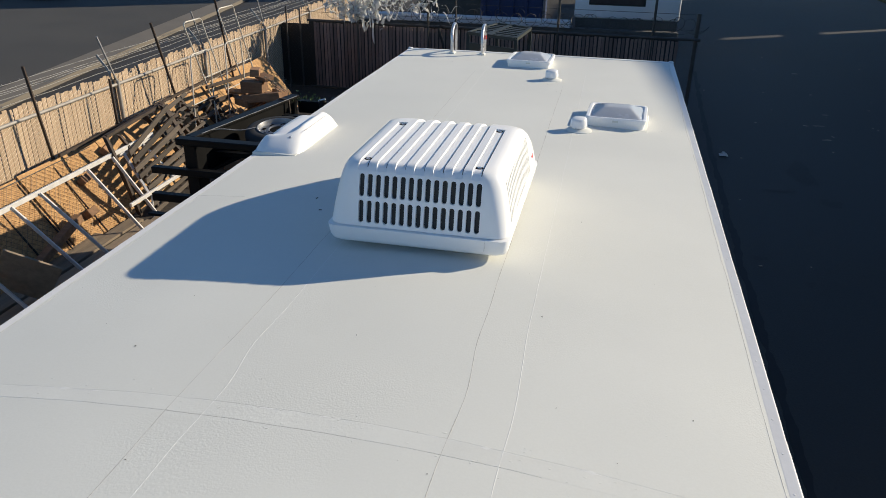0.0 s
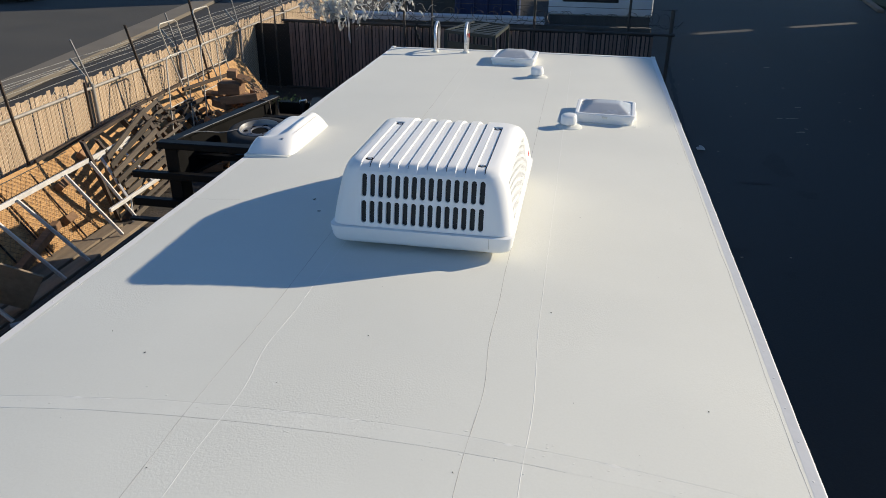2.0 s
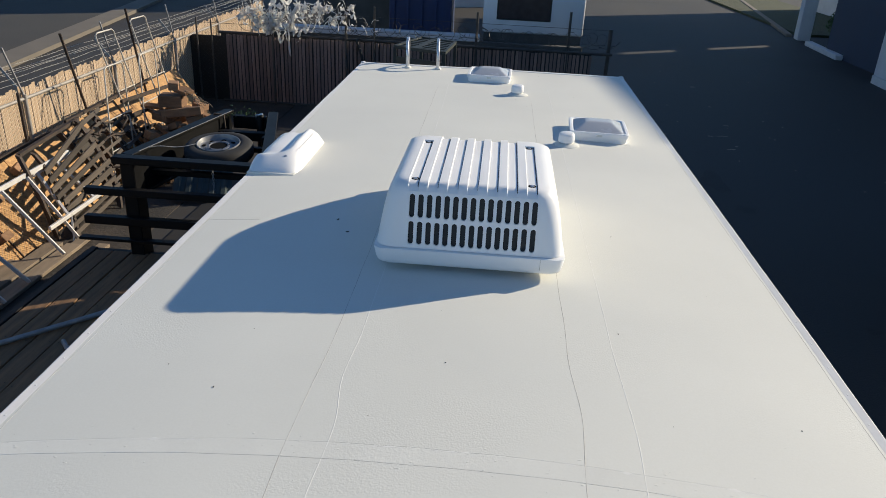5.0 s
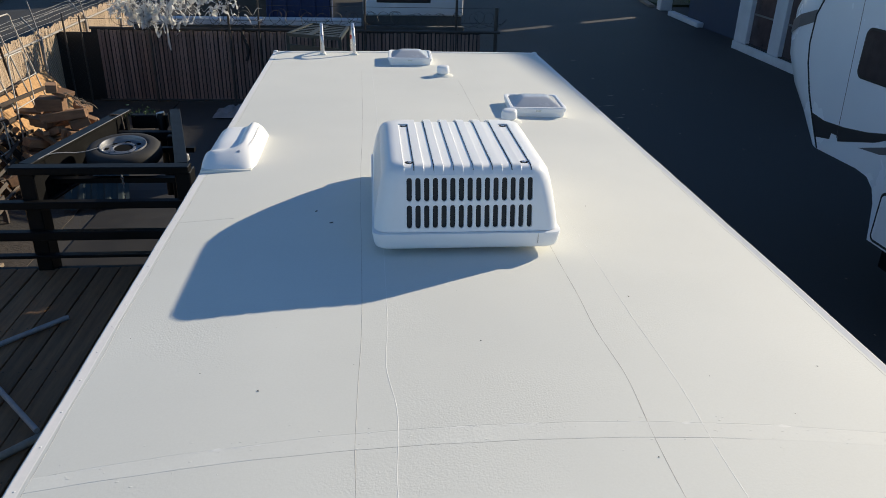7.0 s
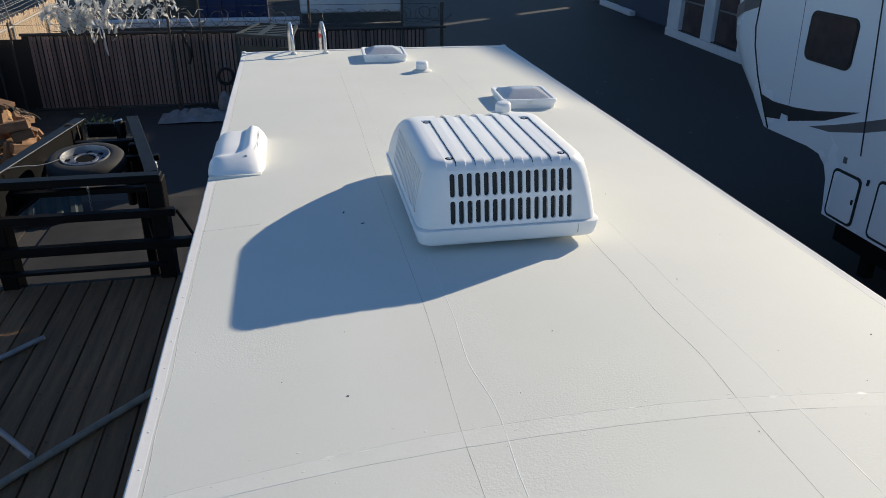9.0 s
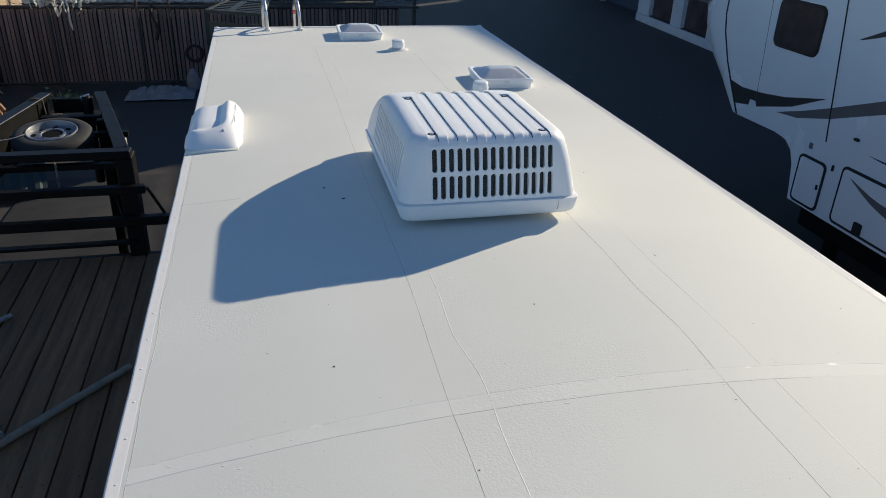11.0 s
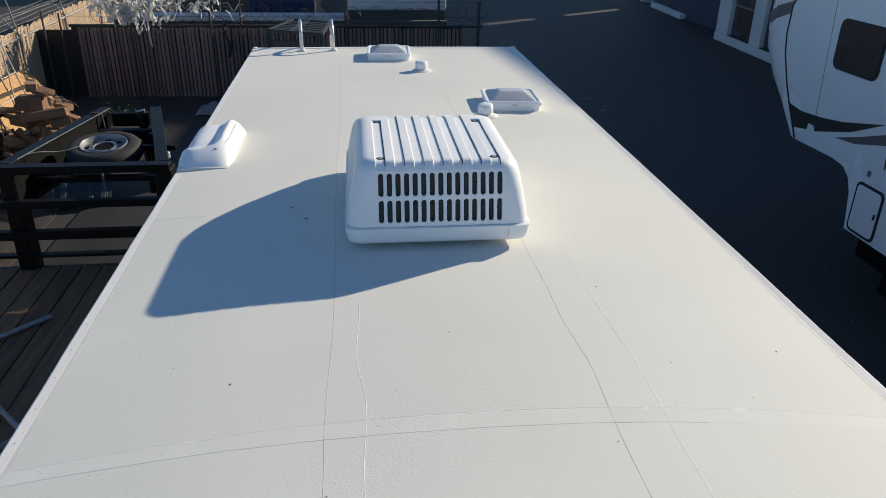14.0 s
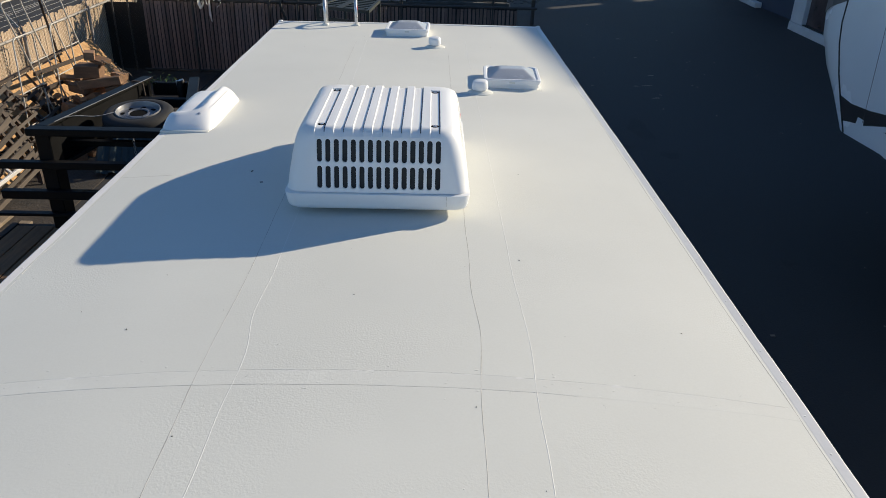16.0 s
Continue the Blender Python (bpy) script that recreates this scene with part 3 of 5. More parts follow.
def vent_pipe(x, y, s):
    p = thing("vent_pipe", "short white plumbing vent pipe with a hooded cap", "vent pipe", pose(x, y, roof_z(x, y) - 0.004), "plumbing vents")
    part("flange", disc_ring(bmesh.new(), [(0.085 * s, 0), (0.083 * s, 0.008), (0.065 * s, 0.016), (0.055 * s, 0.02)], 20), M_TAPE, p, smooth=50)
    part("pipe", disc_ring(bmesh.new(), [(0.043 * s, 0.01), (0.043 * s, 0.055)], 20), M_TRIM, p, smooth=50)
    part("cap", disc_ring(bmesh.new(), [(0.046 * s, 0.030), (0.053 * s, 0.032), (0.053 * s, 0.050), (0.050 * s, 0.074), (0.046 * s, 0.080), (0.036 * s, 0.083), (0.004, 0.084)], 22, pose(0, 0, 0, 4, -4)), M_SHROUD, p, smooth=60)


vent_pipe(0.521, 4.70, 0.95)
vent_pipe(0.235, 6.11, 0.95)

fv = thing("refrigerator_vent", "white moulded refrigerator roof vent with a scooped top", "roof vent")
bm = bmesh.new()
rings = []
NS, NU = 44, 44
FV0, FV1 = 3.815, 4.455


def ease(v):
    v = min(max(v, 0.0), 1.0)
    return v * v * (3 - 2 * v)


for j in range(NS + 1):
    y = FV0 + (FV1 - FV0) * (1 - math.cos(math.pi * j / NS)) / 2
    rise, fall = min((y - FV0) / 0.30, 1), min((FV1 - y) / 0.10, 1)
    h = 0.006 + 0.108 * (1 - (1 - rise) ** 2.0) ** 0.85 * (1 - (1 - fall) ** 2.4) ** 0.7
    hw = 0.141 - 0.022 * (1 - min((y - FV0) / 0.12, 1)) ** 2
    ring = []
    for k in range(NU + 1):
        u = math.sin(math.pi * (k / NU - 0.5))
        dip = 0.034 * ease((y - FV0 - 0.110 - 0.10 * (u + 0.30) ** 2) / 0.075) * ease((0.52 - u) / 0.34)
        z = h * max(1 - abs(u) ** 3.6, 0) ** 0.55 - dip * min(1, (FV1 - y) / 0.03)
        ring.append((-1.089 + hw * u, y, roof_z(1.08, 4.1) - 0.002 + max(z, 0)))
    rings.append(ring)
vs = [[bm.verts.new(p) for p in r] for r in rings]
for a, b in zip(vs, vs[1:]):
    for k in range(NU):
        bm.faces.new((a[k], a[k + 1], b[k + 1], b[k]))
bm.faces.new(vs[0][::-1])
bm.faces.new(vs[-1])
bmesh.ops.recalc_face_normals(bm, faces=bm.faces)
part("hood", bm, M_SHROUD, fv, smooth=60)
part("flange", boxed(-1.218, -0.964, 3.806, 4.460, roof_z(1.08, 4.1) - 0.03, roof_z(1.08, 4.1) + 0.011, bevel=0.004), M_TAPE, fv, smooth=50)
part("screw", disc_ring(bmesh.new(), [(0.008, -0.006), (0.008, 0.003), (0.002, 0.005)], 12, pose(-1.037, 3.925, 2.7485, 26, 14)), M_STEEL, fv, smooth=50)

part("slit", boxed(-0.0007, 0.0007, 4.0, 4.33, -0.003, 0.0015, m=pose(-0.9805, 0, 2.772, 0, 42)), M_CRACK, fv, "thin dark slit along the hood")
lad = thing("roof_ladder", "bright aluminium ladder rails hooked over the trailer's rear edge", "ladder")
for x in (-0.768, -0.486):
    pts = [(x, 7.045, roof_z(x, 7.0))] + [(x, 7.035, roof_z(x, 7.0) + 0.10)]
    for k in range(9):
        a = math.pi * k / 8
        pts.append((x - 0.03 * k / 8, 7.205 - 0.170 * math.cos(a), roof_z(x, 7.0) + 0.12 + 0.120 * math.sin(a)))
    pts += [(x - 0.03, 7.378, 2.4), (x - 0.03, 7.38, 0.7)]
    part("rail", piped(pts, 0.0145, 12), M_STEEL, lad, smooth=60)
    part("foot", boxed(x - 0.025, x + 0.025, 7.01, 7.085, roof_z(x, 7.0) - 0.003, roof_z(x, 7.0) + 0.014, bevel=0.004), M_TAPE, lad, smooth=50)
part("sticker", piped([(-0.516, 7.3755, 2.80), (-0.516, 7.3762, 2.76)], 0.0155, 12), M_RED, lad, "red sticker")
for z in (0.9, 1.2, 1.5, 1.8, 2.1, 2.4):
    part("rung", piped([(-0.798, 7.38, z), (-0.516, 7.38, z)], 0.011, 8), M_STEEL, lad, smooth=60)

# ---- flatbed gooseneck trailer ----
DZ = 0.70
gt = thing("gooseneck_trailer", "black steel gooseneck trailer with a weathered plank deck", "trailer")
DX0, DX1, DY0, DY1 = -3.97, -1.56, -4.2, 6.80
for x in (DX0 + 0.03, DX1 - 0.03):
    part("side_rail", barred((x, DY0, DZ - 0.08), (x, DY1 + 0.06, DZ - 0.08), 0.07, 0.17, bevel=0.006), M_BLACK, gt)
for y in (-3.5, -2.0, -0.5, 1.0, 2.5, 4.0, 5.5):
    part("cross_member", barred((DX0 + 0.07, y, DZ - 0.12), (DX1 - 0.07, y, DZ - 0.12), 0.06, 0.1), M_BLACK, gt)
part("headboard_beam", barred((DX0, DY1 + 0.05, DZ - 0.09), (DX1, DY1 + 0.05, DZ - 0.09), 0.09, 0.14, bevel=0.008), M_BLACK, gt)
TOP = 1.665
part("cross_beam", barred((-3.56, 6.775, TOP + 0.030), (-2.00, 6.775, TOP + 0.030), 0.125, 0.070, bevel=0.008), M_BLACK, gt)
for z, x0, x1, h, y in ((1.380, -3.86, -1.92, 0.07, 6.72), (1.078, -3.90, -1.62, 0.085, 6.72), (0.86, -4.0, -2.05, 0.03, 6.74)):
    part("cross_beam", barred((x0, y, z), (x1, y, z), 0.08, h, bevel=0.006), M_BLACK, gt)
for x in (-3.435, -2.07):
    part("upright", barred((x, 6.86, 0.3), (x, 6.86, TOP - 0.005), 0.14, 0.20, up=(0, 1, 0), bevel=0.008), M_BLACK, gt)
part("brace", piped([(-1.92, 6.80, 1.36), (-1.80, 6.80, 1.10)], 0.014, 8), M_BLACK, gt)
for (xa, ya), (xb, yb), wide, deep in (((-3.46, 6.84), (-3.125, 8.80), 0.125, 0.388), ((-2.085, 6.84), (-2.585, 8.80), 0.115, 0.92)):
    rail = part("neck_rail", barred((xa, ya, TOP + 0.05), (xb, yb, TOP + 0.05), wide, 0.03, bevel=0.006), M_BLACK, gt)
    part("web", barred((xa, ya, TOP + 0.034 - deep / 2), (xb, yb, TOP + 0.034 - deep / 2), 0.03, deep), M_BLACK, rail)
    part("lower_flange", barred((xa, ya, TOP + 0.018 - deep), (xb, yb, TOP + 0.018 - deep), wide, 0.03, bevel=0.006), M_BLACK, rail)
# pale strip painted as the sun's highlight along the rail's top edge
part("bright_edge", barred((-3.385, 6.95, TOP + 0.0665), (-3.07, 8.72, TOP + 0.0665), 0.008, 0.004), M_GALV, gt, "pale strip painted as the sunlit rail edge")
part("neck_nose", barred((-3.05, 8.74, TOP - 0.06), (-2.66, 8.74, TOP - 0.06), 0.10, 0.15, bevel=0.008), M_BLACK, gt)
part("neck_cross", barred((-3.10, 8.35, TOP - 0.12), (-2.52, 8.35, TOP - 0.12), 0.1, 0.1, bevel=0.006), M_BLACK, gt)
for y, z in ((7.2, TOP - 0.222), (7.9, TOP - 0.14)):
    part("tyre_carrier", barred((-3.40, y, z), (-2.2, y, z), 0.07, 0.05), M_BLACK, gt)
part("coupler", disc_ring(bmesh.new(), [(0.048, 0.75), (0.048, 1.70), (0.040, 1.72), (0.01, 1.725)], 16, pose(-2.70, 8.64, 0)), M_BLACK, gt, smooth=40)
part("crank", piped([(-2.74, 8.66, 1.62), (-2.74, 8.62, 1.72), (-2.66, 8.62, 1.74)], 0.012, 8), M_STEEL, gt, "bright crank", smooth=50)
part("hook", piped([(-3.10, 8.55, 1.55), (-3.11, 8.55, 1.72), (-3.2, 8.5, 1.74), (-3.24, 8.45, 1.68)], 0.012, 8), M_RUST, gt, smooth=50)
part("jack", boxed(-2.52, -2.42, 8.05, 8.15, 0.0, 1.62, bevel=0.01), M_BLACK, gt)
for x in (DX0 + 0.25, DX1 - 0.25):
    for y in (-1.5, -0.6):
        part("wheel", disc_ring(bmesh.new(), [(0.1, -0.1), (0.26, -0.1), (0.28, 0), (0.26, 0.1), (0.1, 0.1)], 24, pose(x, y, 0.28, 0, 90)), M_TYRE, gt, smooth=40)
part("light", boxed(-2.155, -2.10, 7.18, 7.23, TOP - 0.04, TOP + 0.03, bevel=0.01), M_PLASTIC, gt, "small clear marker light")
for k in range(12):
    bm = bmesh.new()
    tube(bm, [(0.010 * math.cos(2 * math.pi * j / 8), 0, 0.017 * math.sin(2 * math.pi * j / 8)) for j in range(9)], 0.0035, 5, cap=False)
    part("chain_link", bm, M_GALV, gt, at=pose(-2.70, 7.05, TOP - 0.10 - 0.027 * k, 0, 0, 90 * (k % 2)))
wire = [(-3.42 + 0.42 * s, 7.02 + 0.42 * s + 0.03 * math.sin(5 * s), TOP + 0.055 - 0.03 * s + 0.012 * math.sin(7 * s)) for s in [i / 14 for i in range(15)]]
part("cable", piped(wire, 0.0055, 6), M_GALV, gt, "pale cable", smooth=60)
wheel = thing("spare_wheel", "spare trailer tyre on a silver steel rim, on the trailer neck", "wheel", pose(-2.795, 7.53, TOP - 0.150, 7, 0, 0))
tyre = part("tyre", disc_ring(bmesh.new(), [(0.218, 0.01), (0.29, 0.0), (0.33, 0.02), (0.353, 0.05), (0.357, 0.11), (0.350, 0.145), (0.330, 0.170), (0.300, 0.182), (0.262, 0.186), (0.236, 0.182), (0.222, 0.172), (0.218, 0.10)], 48), M_TYRE, wheel, smooth=50)
bm = bmesh.new()
disc_ring(bm, [(0.217, 0.02), (0.226, 0.176), (0.222, 0.190), (0.214, 0.190), (0.209, 0.178), (0.205, 0.165), (0.200, 0.148), (0.188, 0.139), (0.160, 0.140), (0.132, 0.145), (0.122, 0.155), (0.098, 0.157), (0.090, 0.150), (0.089, 0.07)], 48)
rim = part("rim", bm, M_RIM, wheel, "silver steel rim with hand holes", smooth=35)
for k in range(8):
    a = math.pi * 2 * k / 8
    part("hand_hole", disc_ring(bmesh.new(), [(0.025, -0.006), (0.025, 0.0030), (0.002, 0.0032)], 16, pose(0.160 * math.cos(a), 0.160 * math.sin(a), 0.1405)), M_FOAM, rim)
part("hub_hole", disc_ring(bmesh.new(), [(0.0885, 0.06), (0.0885, 0.147), (0.002, 0.148)], 20), M_FOAM, rim)
for k in range(5):
    a = math.pi * 2 * (k + 0.3) / 5
    part("lug_hole", disc_ring(bmesh.new(), [(0.009, -0.004), (0.009, 0.0018), (0.002, 0.002)], 10, pose(0.110 * math.cos(a), 0.110 * math.sin(a), 0.1565)), M_FOAM, rim)

# tubes lying on the deck
def loose_tube(name, a, b, r, material, label):
    return tagged(part(name, piped([a, b], r, 12), material, smooth=50), label, "pipe", "tubes on the deck")


loose_tube("metal_tube", (-1.90, 4.92, DZ + 0.030), (-3.72, 2.96, DZ + 0.030), 0.026, M_DULL_TUBE, "long dull grey tube lying across the deck planks")
loose_tube("metal_tube", (-2.90, 5.80, DZ + 0.028), (-3.9, 4.72, DZ + 0.028), 0.022, M_GALV, "pale galvanised tube lying on the deck planks")
loose_tube("metal_tube", (-2.545, 4.24, DZ + 0.076), (-3.25, 5.045, DZ + 0.023), 0.019, M_GALV, "pale galvanised tube resting across the others")


# ---- fences ----
def along(a, b, s):
    return Vector(a).lerp(Vector(b), s)


def chain_mesh(a, b, z0, z1, pitch, r, material, parent):
    """Diamond wire mesh in the upright plane over the line a to b."""
    a, b = Vector((*a, 0)), Vector((*b, 0))
    L, Hh = (b - a).length, z1 - z0
    d = (b - a).normalized()
    bm = bmesh.new()
    n = int((L + Hh) / pitch)
    for k in range(n):
        for sgn in (1, -1):
            s0 = k * pitch - Hh if sgn > 0 else k * pitch
            s1 = s0 + sgn * Hh
            t0, t1 = 0.0, 1.0
            lo, hi = sorted((s0, s1))
            if hi < 0 or lo > L:
                continue
            clip = lambda v: min(max(v, 0), L)
            u0, u1 = clip(s0), clip(s1)
            if abs(u1 - u0) < 1e-3:
                continue
            zz = lambda u: z0 + (u - s0) / (s1 - s0) * Hh
            tube(bm, [a + d * u0 + Vector((0, 0, zz(u0))), a + d * u1 + Vector((0, 0, zz(u1)))], r, 3, cap=False)
    return tagged(part("wire_mesh", bm, material, parent), kind="stuff")


LA, LB = (-6.30, 1.5), (-6.80, 22.0)      # slatted fence along the street
lf = thing("slatted_fence", "sunlit chain-link fence woven with tan privacy slats, barbed wire on top", "fence")
la3, lb3 = Vector((*LA, 0)), Vector((*LB, 0))
LL = (lb3 - la3).length
ang = math.degrees(math.atan2(lb3.y - la3.y, lb3.x - la3.x))
slat_me = mesh_of(boxed(-0.0395, 0.0395, -0.003, 0.003, 0, 1, bevel=0.0015), "slat")
r2 = random.Random(11)
n_slat = int(LL / 0.089)
for k in range(n_slat):
    p = la3 + (lb3 - la3) * ((k + 0.5) / n_slat)
    top = 1.545 + r2.uniform(-0.025, 0.03) - (0.07 if r2.random() < 0.05 else 0)
    ob = part("slat", slat_me, M_SLAT, lf)
    ob.matrix_basis = pose(p.x, p.y, 0.10, r2.uniform(-0.3, 0.3), r2.uniform(-0.25, 0.25), ang + r2.uniform(-3, 3)) @ Matrix.Diagonal((1, 1, top - 0.10, 1))
bm = bmesh.new()
fdir = (lb3 - la3).normalized()
for k in range(n_slat):
    p = la3 + (lb3 - la3) * ((k + 0.5) / n_slat)
    for j in range(25):
        z = 0.10 + 0.0575 * j + (0.028 if k % 2 else 0.0)
        tube(bm, [p - fdir * 0.045 + Vector((-0.003, 0, z - 0.026)), p - fdir * 0.027 + Vector((0.0085, 0, z - 0.016)), p + fdir * 0.027 + Vector((0.0085, 0, z + 0.016)), p + fdir * 0.045 + Vector((-0.003, 0, z + 0.026))], 0.0042, 4, cap=False)
tagged(part("wire_mesh", bm, M_WIRE, lf), kind="stuff")
for z, r in ((1.40, 0.023), (0.12, 0.014)):
    part("rail", piped([la3 + Vector((0.045, 0, z)), lb3 + Vector((0.045, 0, z))], r, 10), M_RAIL, lf, smooth=50)
for k in range(8):
    p = la3 + (lb3 - la3) * ((k + 0.13) / 7.6)
    post = part("post", piped([p + Vector((0.055, 0, 0)), p + Vector((0.055, 0, 1.46))], 0.03, 12), M_RAIL, lf, smooth=50)
    part("barb_arm", barred(p + Vector((0.05, 0, 1.44)), p + Vector((-0.26, 0.05, 1.80)), 0.035, 0.012, up=(0, 1, 0)), M_GALV, post)
    part("barb_arm", barred(p + Vector((0.05, 0, 1.44)), p + Vector((0.06, -0.30, 2.14)), 0.020, 0.020, up=(0, 1, 0)), M_GALV, post)
for k, (dx, z) in enumerate(((-0.05, 1.60), (-0.12, 1.66), (-0.19, 1.72), (-0.26, 1.79), (-0.34, 1.70), (-0.42, 1.62))):
    pts = [la3 + (lb3 - la3) * (i / 40) + Vector((dx, 0, z + 0.006 * math.sin(i * 2.1 + k) - 0.012 * math.sin(math.pi * ((i / 40 * 7.6) % 1)))) for i in range(41)]
    strand = piped(pts, 0.0036, 4)
    for i in range(130):
        q = la3 + (lb3 - la3) * ((i + 0.5) / 130) + Vector((dx, 0, z))
        tube(strand, [q + Vector((-0.008, 0.008, -0.010)), q + Vector((0.008, -0.008, 0.010))], 0.0028, 3)
    part("barbed_strand", strand, M_STRAND, lf)

FA, FB = (-6.62, 16.2), (2.40, 16.05)     # dark fence across the yard's end
ff = thing("yard_fence", "shaded chain-link fence woven with brown slats and topped with razor wire", "fence")
fa3, fb3 = Vector((*FA, 0)), Vector((*FB, 0))
fang = math.degrees(math.atan2(fb3.y - fa3.y, fb3.x - fa3.x))
n_slat = 113
brown_me = mesh_of(boxed(-0.0295, 0.0295, -0.005, 0.005, 0, 1, bevel=0.002), "brown_slat")
for k in range(n_slat):
    p = fa3 + (fb3 - fa3) * ((k + 0.5) / n_slat)
    if p.x > 2.0:
        continue
    if p.x < -5.80:
        continue
    ob = part("slat", brown_me, M_SLAT_BROWN, ff)
    ob.matrix_basis = pose(p.x, p.y, 0.06, 0, r2.uniform(-0.5, 0.3), fang + r2.uniform(-4, 4)) @ Matrix.Diagonal((1, 1, 1.40 + r2.uniform(-0.012, 0.012), 1))
chain_mesh((FA[0], FA[1] - 0.014), (FB[0], FB[1] - 0.014), 0.04, 1.50, 0.085, 0.0009, M_DARKWIRE, ff)
# black sheet added so that the gaps between slats read as shade
part("backing_cloth", boxed(-5.95, 2.0, 16.26, 16.265, 0.05, 1.47), M_RUBBER_AND_SHADE, ff, "black sheet added behind the slats as gap shade")
for z, r in ((1.505, 0.028), (0.05, 0.02)):
    part("rail", piped([fa3.lerp(fb3, 0.075) + Vector((0, -0.03, z)), fb3 + Vector((0, -0.03, z))], r, 10), M_DARKWIRE, ff, smooth=50)
for x, h in ((-6.08, 1.75), (-4.75, 1.55), (-3.17, 2.1), (-2.57, 2.2), (-0.42, 2.2), (1.48, 2.3), (2.32, 2.0), (-6.4, 1.8)):
    part("post", piped([(x, 16.08, 0), (x, 16.08, h)], 0.018 if x < -6 or x == -2.57 else 0.026 if x < 2.2 else 0.04, 12), M_DARKWIRE, ff, smooth=50)
for n, (turns, rad, zc, tilt) in enumerate(((25, 0.18, 1.72, 0.10), (17, 0.20, 1.75, -0.14))):
    pts = []
    for i in range(turns * 20 + 1):
        a = 2 * math.pi * i / 20
        pts.append((-5.4 + 7.75 * i / (turns * 20) + 0.10 * noise.noise(Vector((i * 0.02, n, 7))) + rad * math.cos(a), 16.1 + tilt * math.sin(a + 1), zc + rad * (0.8 + 0.35 * noise.noise(Vector((i * 0.03, n, 3)))) * math.sin(a) + 0.03 * math.sin(a * 0.13)))
    part("razor_wire", piped(pts, 0.0048, 4), M_DARKWIRE, ff)
for z in (1.68, 1.98):
    part("strand", piped([fa3 + Vector((0, 0, z)), fb3 + Vector((0, 0, z))], 0.005, 4), M_DARKWIRE, ff)

# black sheet stands in for the deep shade of this corner
tagged(part("rubber_sheet", boxed(-6.66, -5.78, 16.30, 16.32, 0, 1.40), M_RUBBER_AND_SHADE), "black sheet standing for the shade between the fences", "sheet")
# torn plastic caught on the wire
def torn_sheet(seed, x, z, w, drop):
    """A ragged film that hangs from the wire at (x, z): w wide at its top, drop long, with holes torn in it."""
    r = random.Random(seed)
    bm, nu, nv = bmesh.new(), 14, 14
    lean, curl = r.uniform(-0.35, 0.35), r.uniform(0.5, 1.2)
    g = []
    for j in range(nv + 1):
        v = j / nv
        ww = w * (1 - 0.5 * v + 0.4 * noise.noise(Vector((v * 2.5, seed, 1))))
        row = []
        for i in range(nu + 1):
            u = i / nu - 0.5
            q = Vector((u * 3, v * 3, seed * 1.7))
            row.append(bm.verts.new((x + ww * u + lean * drop * v + 0.09 * noise.noise(q + Vector((9, 0, 0))),
                                     16.05 + 0.14 * curl * noise.noise(q * 1.3) + 0.06 * math.sin(u * 9 + seed + 3 * v),
                                     z - drop * v * (1 + 0.6 * noise.noise(Vector((u * 5, seed, 4)))) + 0.16 * w * math.cos(u * 6 + seed) + 0.07 * noise.noise(q * 2))))
        g.append(row)
    for j in range(nv):
        for i in range(nu):
            vein = abs(noise.noise(Vector((i * 0.30, j * 0.17, seed * 3.3))))
            patch = noise.noise(Vector((i * 0.22, j * 0.22, seed * 5.1 + 40)))
            if vein > 0.075 and patch < 0.24:
                continue
            bm.faces.new((g[j][i], g[j][i + 1], g[j + 1][i + 1], g[j + 1][i]))
    seen, best = set(), []
    for v in bm.verts:
        if v in seen:
            continue
        seen.add(v)
        group, todo = [], [v]
        while todo:
            a = todo.pop()
            group.append(a)
            for e in a.link_edges:
                b = e.other_vert(a)
                if b not in seen:
                    seen.add(b)
                    todo.append(b)
        best = max(best, group, key=len)
    keep = set(best)
    bmesh.ops.delete(bm, geom=[v for v in bm.verts if v not in keep], context="VERTS")
    return bm


def film_loop(seed, x, z, length):
    """A thin twisted strip of film that loops from the wire and back."""
    r = random.Random(seed)
    bm, prev = bmesh.new(), None
    sag, wd, ph = r.uniform(0.05, 0.30), r.uniform(0.004, 0.017), r.uniform(0, 6)
    for i in range(17):
        s = i / 16
        p = Vector((x + length * (s - 0.5), 16.03 + 0.06 * math.sin(7 * s + ph), z - sag * math.sin(math.pi * s) + 0.05 * math.sin(11 * s + ph)))
        a = ph + 5 * s
        side = Vector((0.3 * math.cos(a), 0.5 * math.sin(a), 0.9 * math.cos(a * 0.7))) * wd
        row = [bm.verts.new(p - side), bm.verts.new(p + Vector((0, 0.012, 0))), bm.verts.new(p + side)]
        if prev:
            bm.faces.new((prev[0], prev[1], row[1], row[0]))
            bm.faces.new((prev[1], prev[2], row[2], row[1]))
        prev = row
    return bm


